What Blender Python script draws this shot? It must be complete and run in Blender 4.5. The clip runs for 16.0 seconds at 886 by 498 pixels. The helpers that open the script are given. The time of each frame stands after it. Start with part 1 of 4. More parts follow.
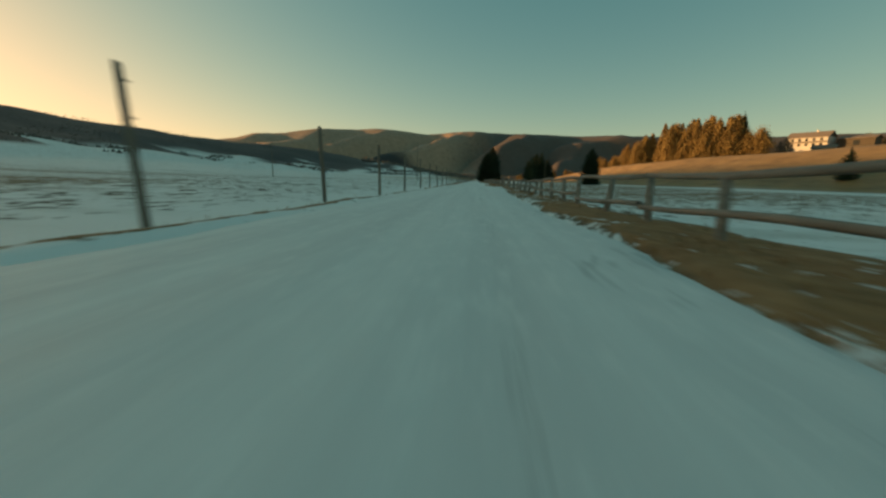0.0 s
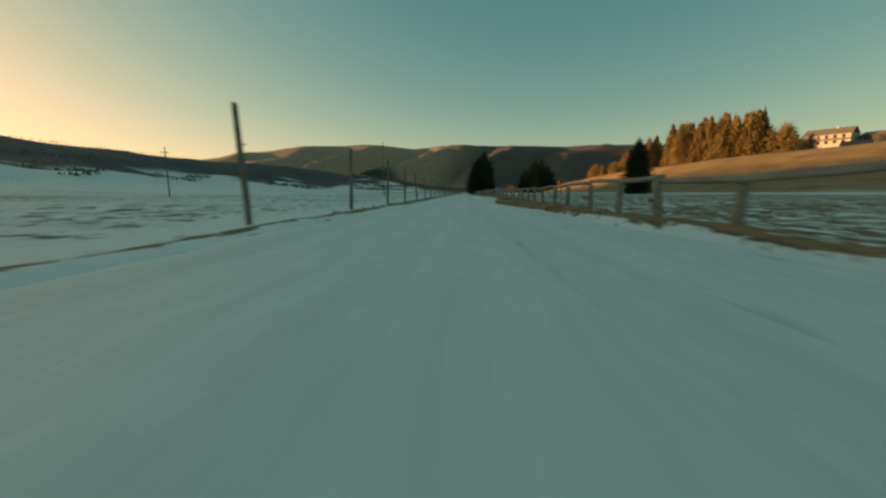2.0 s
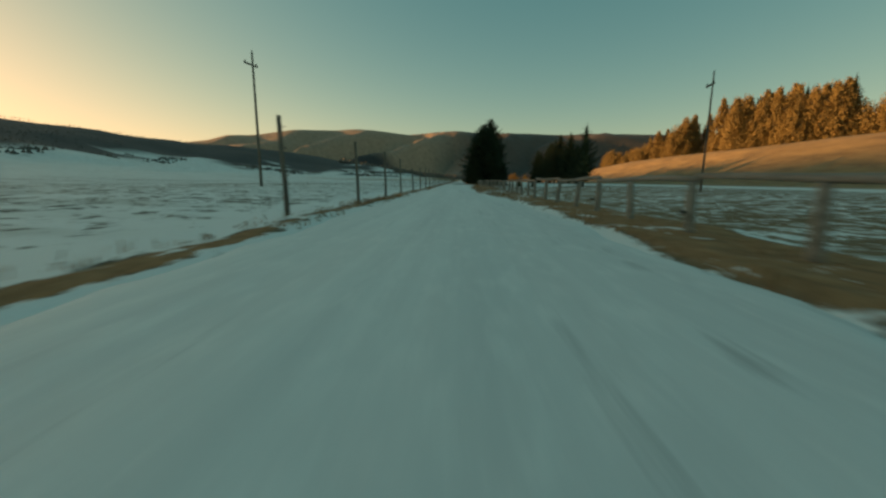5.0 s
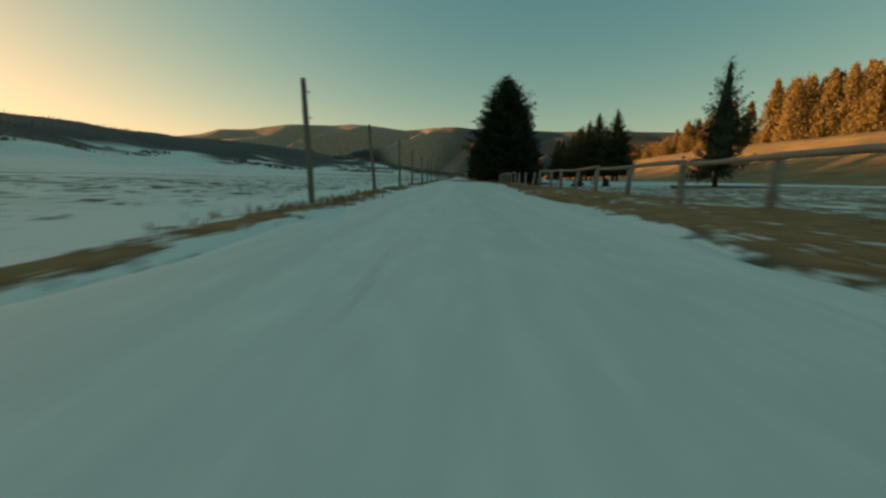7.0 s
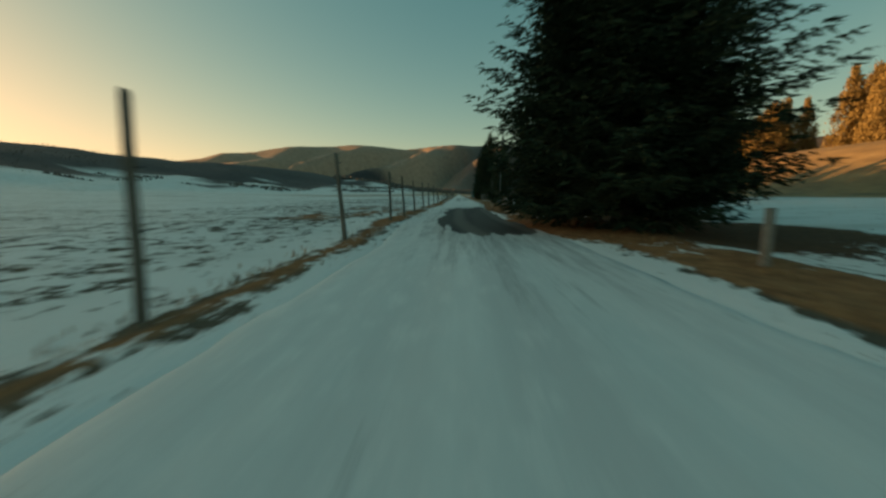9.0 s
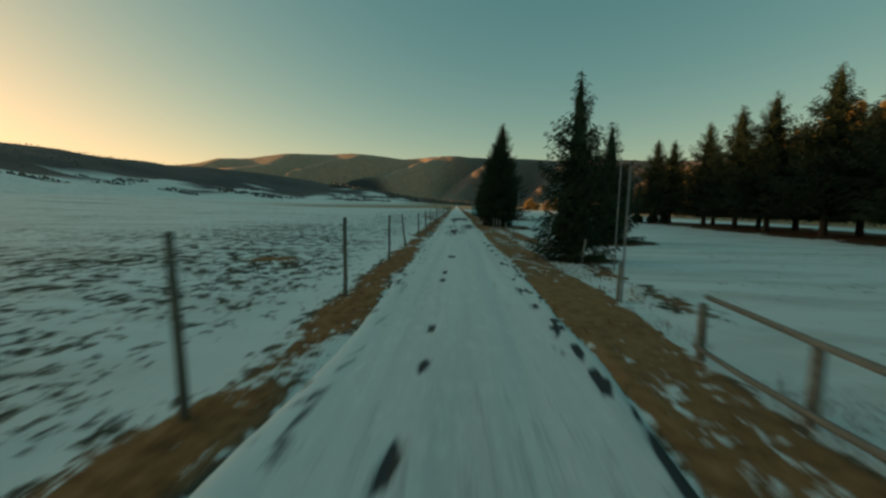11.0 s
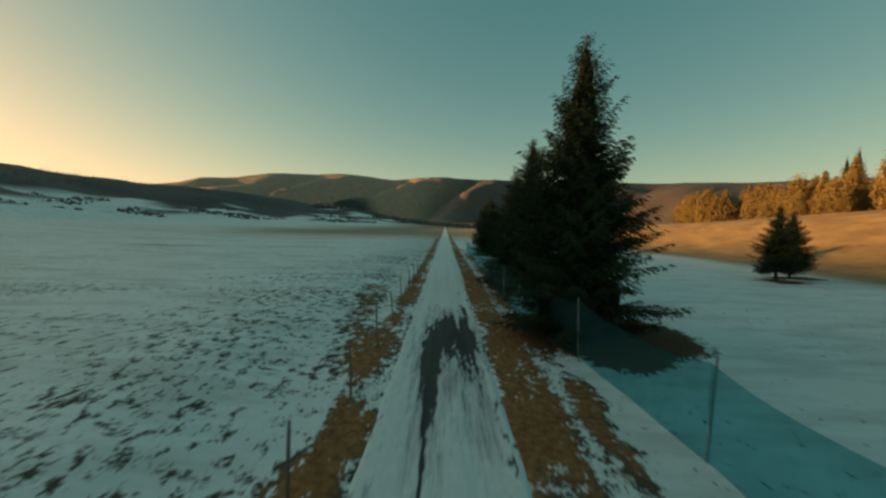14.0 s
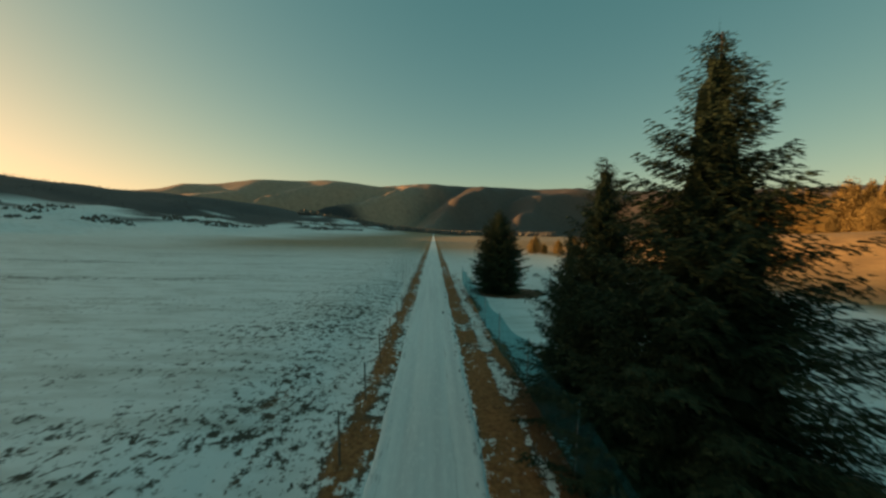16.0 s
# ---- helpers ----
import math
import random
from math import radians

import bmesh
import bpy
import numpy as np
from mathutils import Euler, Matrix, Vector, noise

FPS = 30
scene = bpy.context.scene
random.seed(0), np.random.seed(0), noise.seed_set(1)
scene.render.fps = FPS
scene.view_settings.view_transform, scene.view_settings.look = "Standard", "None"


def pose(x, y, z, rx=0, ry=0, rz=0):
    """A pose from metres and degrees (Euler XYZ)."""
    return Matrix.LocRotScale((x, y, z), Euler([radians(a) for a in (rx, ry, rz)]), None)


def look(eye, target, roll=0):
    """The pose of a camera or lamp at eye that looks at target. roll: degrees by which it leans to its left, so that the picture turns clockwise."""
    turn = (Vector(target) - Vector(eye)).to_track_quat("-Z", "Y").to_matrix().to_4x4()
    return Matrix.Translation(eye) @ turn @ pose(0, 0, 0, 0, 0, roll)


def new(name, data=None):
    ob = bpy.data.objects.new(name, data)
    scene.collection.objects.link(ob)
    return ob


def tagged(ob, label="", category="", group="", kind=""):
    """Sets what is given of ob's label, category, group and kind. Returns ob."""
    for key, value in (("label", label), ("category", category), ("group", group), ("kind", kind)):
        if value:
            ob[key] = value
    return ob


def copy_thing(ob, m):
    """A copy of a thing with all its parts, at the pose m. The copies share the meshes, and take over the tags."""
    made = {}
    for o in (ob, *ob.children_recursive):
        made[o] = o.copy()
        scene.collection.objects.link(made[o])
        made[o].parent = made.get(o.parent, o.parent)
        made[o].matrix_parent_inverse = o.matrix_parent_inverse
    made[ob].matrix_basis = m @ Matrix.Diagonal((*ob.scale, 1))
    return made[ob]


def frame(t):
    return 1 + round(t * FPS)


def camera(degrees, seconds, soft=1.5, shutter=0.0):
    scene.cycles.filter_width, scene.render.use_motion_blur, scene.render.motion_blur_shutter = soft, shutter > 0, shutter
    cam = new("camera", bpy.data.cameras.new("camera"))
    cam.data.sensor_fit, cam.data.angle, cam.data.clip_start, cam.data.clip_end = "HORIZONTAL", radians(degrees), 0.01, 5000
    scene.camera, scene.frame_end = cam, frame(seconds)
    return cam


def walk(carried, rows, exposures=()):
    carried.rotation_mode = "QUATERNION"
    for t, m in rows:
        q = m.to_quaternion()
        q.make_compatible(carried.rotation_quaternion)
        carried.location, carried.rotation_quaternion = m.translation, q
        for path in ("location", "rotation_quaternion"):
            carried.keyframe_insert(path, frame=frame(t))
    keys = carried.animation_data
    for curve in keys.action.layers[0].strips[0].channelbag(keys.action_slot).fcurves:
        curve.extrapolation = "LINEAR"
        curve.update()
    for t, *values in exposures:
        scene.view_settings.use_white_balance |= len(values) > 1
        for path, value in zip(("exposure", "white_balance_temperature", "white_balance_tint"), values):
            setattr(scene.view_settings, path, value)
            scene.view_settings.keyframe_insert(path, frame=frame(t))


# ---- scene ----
cam = camera(96.8, 16.0, soft=2.5, shutter=0.25)
PATH = [
    (0, (0.641, 0.728, 0.505), (0.482, 2.691, 0.156), 1.2),
    (0.5, (0.555, 7.292, 0.468), (0.394, 9.256, 0.123), 0.8),
    (1, (0.402, 13.786, 0.41), (0.263, 15.754, 0.083), 0.3),
    (1.5, (0.416, 20.164, 0.369), (0.293, 22.137, 0.068), -0.2),
    (2, (0.393, 26.397, 0.381), (0.279, 28.374, 0.099), -0.6),
    (2.5, (0.396, 33.044, 0.339), (0.295, 35.024, 0.073), -0.9),
    (3, (0.218, 39.416, 0.373), (0.129, 41.397, 0.112), -0.8),
    (3.5, (0.359, 45.59, 0.518), (0.274, 47.571, 0.258), -0.6),
    (4, (0.613, 51.838, 0.627), (0.522, 53.815, 0.338), 0.0),
    (4.2, (0.648, 54.434, 0.654), (0.556, 56.408, 0.351), 0.0),
    (6.5, (-0.48, 84.6, 0.36), (-0.543, 86.564, -0.005), 1.2),
    (7, (-0.342, 90.842, 0.354), (-0.408, 92.808, -0.005), 0.7),
    (7.5, (-0.404, 97.296, 0.402), (-0.475, 99.267, 0.068), -0.5),
    (8, (-0.395, 103.928, 0.532), (-0.468, 105.901, 0.215), -1.0),
    (8.2, (-0.366, 106.494, 0.573), (-0.444, 108.469, 0.269), -1.0),
    (10.3, (-0.249, 132.163, 1.455), (-0.324, 134.146, 1.202), -0.2),
    (10.5, (-0.213, 134.632, 1.571), (-0.287, 136.615, 1.325), 0.0),
    (11, (-0.16, 141.042, 1.844), (-0.226, 143.029, 1.624), 0.6),
    (11.5, (-0.14, 147.695, 2.351), (-0.203, 149.683, 2.139), 0.9),
    (12, (-0.133, 154.072, 2.702), (-0.201, 156.062, 2.514), 0.8),
    (12.5, (-0.219, 159.929, 2.976), (-0.278, 161.921, 2.813), 0.9),
    (13, (-0.21, 166.134, 3.477), (-0.256, 168.128, 3.337), 1.0),
    (13.5, (-0.06, 172.408, 4.095), (-0.093, 174.404, 3.968), 0.9),
    (14, (-0.009, 178.343, 4.661), (-0.018, 180.34, 4.545), 0.9),
    (14.5, (-0.052, 184.135, 5.054), (-0.04, 186.132, 4.94), 0.9),
    (15, (0.056, 189.496, 5.626), (0.073, 191.493, 5.522), 0.9),
    (15.5, (0.023, 194.545, 6.178), (0.044, 196.542, 6.086), 0.9),
    (16, (0.076, 199.234, 6.586), (0.125, 201.232, 6.505), 0.8),
]
walk(cam, [(t, look(eye, target, roll)) for t, eye, target, roll in PATH])

# ---- sky and sun: low winter sun over the wooded ridge on the left ----
SUN_AZ, SUN_EL = radians(-78), radians(7.35)
world = bpy.data.worlds.new("winter_dusk")
scene.world = world
world.use_nodes = True
wn, wl = world.node_tree.nodes, world.node_tree.links
sky = wn.new("ShaderNodeTexSky")
sky.sky_type = "NISHITA"
sky.sun_disc = False
sky.sun_elevation, sky.sun_rotation = SUN_EL, SUN_AZ
sky.altitude, sky.air_density, sky.dust_density, sky.ozone_density = 900, 0.8, 1.7, 1.0
split, join = wn.new("ShaderNodeSeparateColor"), wn.new("ShaderNodeCombineColor")
wl.new(sky.outputs[0], split.inputs[0])


def world_math(op, a, b):
    node = wn.new("ShaderNodeMath")
    node.operation = op
    for k, v in enumerate((a, b)):
        if isinstance(v, (int, float)):
            node.inputs[k].default_value = v
        else:
            wl.new(v, node.inputs[k])
    return node.outputs[0]


# dusty air: a deeper fall from the warm sunward side to the teal far side, with a thin even haze
for k, (gain, power, lift, knee, haze) in enumerate(((1.26, 1.5, 0.67, 0.05, 0.10), (0.80, 1.45, 0.98, 0.13, 0.67), (0.47, 1.45, 1.28, 0.38, 0.66))):
    x = world_math("POWER", world_math("MULTIPLY", split.outputs[k], gain), power)
    y = world_math("DIVIDE", world_math("MULTIPLY", x, lift), world_math("ADD", world_math("MULTIPLY", x, knee), 1.0))
    wl.new(world_math("ADD", y, haze), join.inputs[k])
wl.new(join.outputs[0], wn["Background"].inputs[0])
wn["Background"].inputs[1].default_value = 0.10

sun = new("sun", bpy.data.lights.new("sun", "SUN"))
sun.data.energy, sun.data.angle, sun.data.color = 6.0, radians(0.6), (1.0, 0.56, 0.20)
sun.matrix_world = look((0, 0, 0), (-math.sin(SUN_AZ) * math.cos(SUN_EL), -math.cos(SUN_AZ) * math.cos(SUN_EL), -math.sin(SUN_EL)))
sun.location = (-60, 30, 60)
scene.view_settings.exposure = 0.63


# ---- numeric noise ----
def lattice(i, j, seed):
    v = np.sin(i * 127.1 + j * 311.7 + seed * 74.7) * 43758.5453
    return v - np.floor(v)


def vnoise(x, y, seed=0):
    x, y = np.asarray(x, float), np.asarray(y, float)
    i, j = np.floor(x), np.floor(y)
    u, v = x - i, y - j
    u, v = u * u * (3 - 2 * u), v * v * (3 - 2 * v)
    a, b = lattice(i, j, seed), lattice(i + 1, j, seed)
    c, d = lattice(i, j + 1, seed), lattice(i + 1, j + 1, seed)
    return (a * (1 - u) + b * u) * (1 - v) + (c * (1 - u) + d * u) * v


def fbm(x, y, seed=0, octaves=4):
    total, amp, norm = 0, 1.0, 0.0
    for k in range(octaves):
        total, norm = total + amp * vnoise(x * 2**k, y * 2**k, seed + k * 7), norm + amp
        amp *= 0.5
    return total / norm


def smooth(a, b, x):
    t = np.clip((x - a) / (b - a), 0, 1)
    return t * t * (3 - 2 * t)


# ---- the lie of the land ----
# crest up to y=550 is out of view, heights set to shape the valley's shade
RIDGE = np.array([(-850, -900, 124.5), (-840, -400, 124.5), (-820, 0, 124.5), (-800, 300, 121), (-780, 550, 100.5), (-755, 747, 99), (-708, 906, 90), (-676, 1021, 88),
                  (-662, 1091, 90), (-590, 1249, 88), (-479, 1407, 75), (-426, 1529, 59), (-374, 1647, 40), (-300, 1765, 8), (-250, 1850, 0)], float)
CREST_AZ = [-180, -75, -55, -40, -36, -33.4, -30.5, -28.2, -23.5, -18.6, -14.9, -10.3, -7.2, -4, 3.1, 14.5, 21.5, 26.6, 40, 70, 100, 180]
CREST_EL = [3.0, 3.0, 3.6, 4.2, 4.35, 4.6, 5.55, 5.5, 6.35, 6.7, 6.85, 6.6, 6.3, 6.75, 6.65, 6.2, 6.0, 5.7, 5.4, 5.0, 3.5, 3.0]


def ridge_height(x, y):
    """The wooded ridge on the left: the highest slope that any stretch of its crest line gives."""
    best = np.zeros_like(x)
    warp = (fbm(x / 130, y / 130, 31) - 0.5) * 150
    for (ax, ay, az), (bx, by, bz) in zip(RIDGE[:-1], RIDGE[1:]):
        dx, dy = bx - ax, by - ay
        s = np.clip(((x - ax) * dx + (y - ay) * dy) / (dx * dx + dy * dy), 0, 1)
        d = np.hypot(x - ax - s * dx, y - ay - s * dy)
        d = np.clip(d + warp * smooth(40, 200, d), 0, None)
        crest = (az + (bz - az) * s) * 1.016
        fall = np.clip(1 - d / 560, 0, 1)
        best = np.maximum(best, crest * fall**1.75)
    return best


def land(x, y):
    """Height of the open ground, without the fine relief."""
    x, y = np.asarray(x, float), np.asarray(y, float)
    left = smooth(-3, -9, x) * (0.15 + 0.30 * smooth(120, 200, y)) + smooth(-30, -180, x) * (2.2 + 5 * (fbm(x / 90, y / 90, 3) - 0.4)) * smooth(-400, 0, y)
    knoll = 7 * np.exp(-(((x + 335) / 95) ** 2 + ((y - 420) / 60) ** 2)) + 8 * np.exp(-(((x + 330) / 130) ** 2 + ((y - 300) / 120) ** 2))
    hummock = smooth(-110, -180, x) * smooth(-560, -430, x) * smooth(180, 300, y) * (1 - smooth(900, 1100, y)) * 18 * np.clip(fbm(x / 60, y / 85, 19, 3) - 0.47, 0, 1)
    bank = smooth(44, 74, x + 5 * (fbm(x / 40, y / 40, 12, 2) - 0.5)) * (8.2 + 1.0 * smooth(90, 150, y) - 2.4 * smooth(225, 300, y) - 2.5 * smooth(70, -40, y)) * (1 - smooth(300, 430, y))
    hill = smooth(74, 200, x) * 7 * (1 - smooth(250, 400, y))
    r, a = np.hypot(x, y - 91), np.degrees(np.arctan2(x, y - 91))
    crest = 2600 * np.tan(np.radians(np.interp(a, CREST_AZ, CREST_EL)))
    spur = np.abs((((x - 0.75 * r) / 460 + 1.3 * fbm(x / 520, y / 520, 5)) % 1.0) - 0.5) * 2
    rise = smooth(1600 + 380 * spur, 2600, r + 160 * (fbm(x / 200, y / 200, 8) - 0.5))
    far = crest * rise * np.where(r > 2600, 1 - 0.25 * smooth(2600, 3600, r), 1)
    far = far + rise * (1 - smooth(2450, 2600, r)) * (34 * (fbm(x / 130, y / 130, 17) - 0.5) - 34 * (spur - 0.5) * (1 - smooth(2150, 2450, r)))
    return np.maximum(left + hummock + knoll * smooth(-60, -140, x) + bank + hill + ridge_height(x, y) - 0.4 * smooth(200, 900, np.abs(y)), 0) * (1 - smooth(1900, 2300, r)) + far


def land_at(x, y):
    return float(land(np.array([x]), np.array([y]))[0])


# ---- materials ----
def material(name):
    m = bpy.data.materials.new(name)
    m.use_nodes = True
    return m, m.node_tree.nodes, m.node_tree.links, m.node_tree.nodes["Principled BSDF"]


def position(n, l, scale=(1, 1, 1)):
    geo, mp = n.new("ShaderNodeNewGeometry"), n.new("ShaderNodeMapping")
    mp.inputs["Scale"].default_value = scale
    l.new(geo.outputs["Position"], mp.inputs[0])
    return mp.outputs[0]


def noise_tex(n, l, vec, scale, detail=4, rough=0.55):
    t = n.new("ShaderNodeTexNoise")
    t.inputs["Scale"].default_value, t.inputs["Detail"].default_value, t.inputs["Roughness"].default_value = scale, detail, rough
    l.new(vec, t.inputs["Vector"])
    return t.outputs["Fac"]


def ramp(n, l, fac, stops):
    r = n.new("ShaderNodeValToRGB")
    while len(r.color_ramp.elements) < len(stops):
        r.color_ramp.elements.new(0.5)
    for e, (p, c) in zip(r.color_ramp.elements, stops):
        e.position, e.color = p, (*c, 1) if len(c) == 3 else c
    l.new(fac, r.inputs[0])
    return r.outputs[0]


def math_node(n, l, op, a, b):
    m = n.new("ShaderNodeMath")
    m.operation = op
    for k, v in ((0, a), (1, b)):
        if isinstance(v, (int, float)):
            m.inputs[k].default_value = v
        else:
            l.new(v, m.inputs[k])
    return m.outputs[0]


def mix_color(n, l, fac, a, b):
    m = n.new("ShaderNodeMix")
    m.data_type = "RGBA"
    for k, v in ((0, fac), (6, a), (7, b)):
        if isinstance(v, tuple):
            m.inputs[k].default_value = (*v, 1)
        elif isinstance(v, float):
            m.inputs[k].default_value = v
        else:
            l.new(v, m.inputs[k])
    return m.outputs[2]


def bump(n, l, p, height, strength, distance):
    b = n.new("ShaderNodeBump")
    b.inputs["Strength"].default_value, b.inputs["Distance"].default_value = strength, distance
    l.new(height, b.inputs["Height"])
    l.new(b.outputs[0], p.inputs["Normal"])


def attribute(n, name):
    a = n.new("ShaderNodeAttribute")
    a.attribute_name = name
    return a.outputs["Fac"]


def mottled(name, stops, scale=8.0, stretch=(1, 1, 1), rough=0.85, relief=0.01, strength=0.5, island=False):
    """A plain surface with grain: a colour ramp over noise at two scales."""
    m, n, l, p = material(name)
    v = position(n, l, stretch)
    f = math_node(n, l, "ADD", math_node(n, l, "MULTIPLY", noise_tex(n, l, v, scale), 0.6), math_node(n, l, "MULTIPLY", noise_tex(n, l, v, scale * 0.17, 3), 0.4))
    if island:
        geo = n.new("ShaderNodeNewGeometry")
        f = math_node(n, l, "ADD", math_node(n, l, "MULTIPLY", f, 0.6), math_node(n, l, "MULTIPLY", geo.outputs["Random Per Island"], 0.4))
    l.new(ramp(n, l, f, stops), p.inputs["Base Color"])
    p.inputs["Roughness"].default_value = rough
    if relief:
        bump(n, l, p, noise_tex(n, l, v, scale * 2.5, 5), strength, relief)
    return m


SNOW_A, SNOW_B = (0.78, 0.79, 0.79), (0.88, 0.89, 0.89)


def ground_material():
    """Thin snow over dead pasture: 'bare' says how much grass shows, 'wood' where the far slopes are wooded, 'dry' where the snow has gone."""
    m, n, l, p = material("snowy_pasture")
    v = position(n, l)
    vs = position(n, l, (1.0, 0.66, 1.0))
    big, mid, small = noise_tex(n, l, position(n, l, (0.45, 1.3, 1)), 0.16, 4, 0.6), noise_tex(n, l, vs, 2.9, 4, 0.6), noise_tex(n, l, v, 9.0, 4, 0.6)
    bare, wood, dry = attribute(n, "bare"), attribute(n, "wood"), attribute(n, "dry")
    sum_ = math_node(n, l, "ADD", math_node(n, l, "MULTIPLY", mid, 0.50), math_node(n, l, "ADD", math_node(n, l, "MULTIPLY", big, 0.16), math_node(n, l, "MULTIPLY", small, 0.34)))
    cover = math_node(n, l, "ADD", sum_, bare)
    mask = ramp(n, l, cover, [(0.0, (0, 0, 0)), (0.588, (0, 0, 0)), (0.622, (1, 1, 1)), (1, (1, 1, 1))])
    grass = ramp(n, l, noise_tex(n, l, v, 5.0, 5, 0.7), [(0.25, (0.075, 0.036, 0.016)), (0.42, (0.225, 0.095, 0.036)), (0.6, (0.36, 0.165, 0.065)), (0.8, (0.47, 0.25, 0.115))])
    soil = ramp(n, l, small, [(0.3, (0.04, 0.040, 0.034)), (0.7, (0.12, 0.105, 0.078))])
    under = mix_color(n, l, ramp(n, l, bare, [(0.10, (0, 0, 0)), (0.16, (1, 1, 1))]), soil, grass)
    under = mix_color(n, l, attribute(n, "straw"), under, ramp(n, l, noise_tex(n, l, v, 4.0, 5, 0.7), [(0.28, (0.16, 0.11, 0.06)), (0.5, (0.34, 0.225, 0.115)), (0.75, (0.50, 0.37, 0.22))]))
    # needle litter, its brown deepened for the shade below the trees
    shaded_litter = ramp(n, l, noise_tex(n, l, v, 6.0, 5, 0.7), [(0.3, (0.035, 0.020, 0.011)), (0.55, (0.085, 0.045, 0.022)), (0.8, (0.16, 0.09, 0.042))])
    under = mix_color(n, l, attribute(n, "shaded_litter"), under, shaded_litter)
    snow = mix_color(n, l, big, SNOW_A, SNOW_B)
    # grey streaks painted on the snow for the soft shading of long swells
    swell_shade = noise_tex(n, l, position(n, l, (0.22, 0.8, 1)), 0.9, 5, 0.65)
    snow = mix_color(n, l, math_node(n, l, "MULTIPLY", attribute(n, "thin"), ramp(n, l, swell_shade, [(0.46, (0, 0, 0)), (0.72, (1, 1, 1))])), snow, (0.40, 0.39, 0.34))
    base = mix_color(n, l, mask, snow, under)
    meadow = ramp(n, l, noise_tex(n, l, position(n, l, (1, 0.4, 1)), 0.35, 6, 0.7), [(0.3, (0.17, 0.10, 0.04)), (0.6, (0.36, 0.22, 0.09)), (0.75, (0.44, 0.30, 0.14))])
    base = mix_color(n, l, dry, base, meadow)
    # far slopes' wood, with haze and warm light put into its colour
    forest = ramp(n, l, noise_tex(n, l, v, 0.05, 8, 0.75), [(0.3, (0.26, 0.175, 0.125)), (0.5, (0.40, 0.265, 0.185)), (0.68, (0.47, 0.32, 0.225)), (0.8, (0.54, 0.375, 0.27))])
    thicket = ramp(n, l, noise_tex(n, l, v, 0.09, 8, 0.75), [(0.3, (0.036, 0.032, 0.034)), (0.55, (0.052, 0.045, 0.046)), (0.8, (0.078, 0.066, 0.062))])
    # dark tone: denser ridge wood, and shade painted on the right-hand far hills
    forest = mix_color(n, l, attribute(n, "thick_or_shaded"), forest, thicket)
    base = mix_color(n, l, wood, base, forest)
    l.new(base, p.inputs["Base Color"])
    l.new(ramp(n, l, mask, [(0, (0.62, 0.62, 0.62)), (1, (0.95, 0.95, 0.95))]), p.inputs["Roughness"])
    p.inputs["Specular IOR Level"].default_value = 0.25
    h = math_node(n, l, "ADD", math_node(n, l, "MULTIPLY", mask, -0.5), math_node(n, l, "ADD", math_node(n, l, "MULTIPLY", small, 0.5), math_node(n, l, "MULTIPLY", mid, 0.5)))
    bump(n, l, p, h, 0.6, 0.05)
    return m


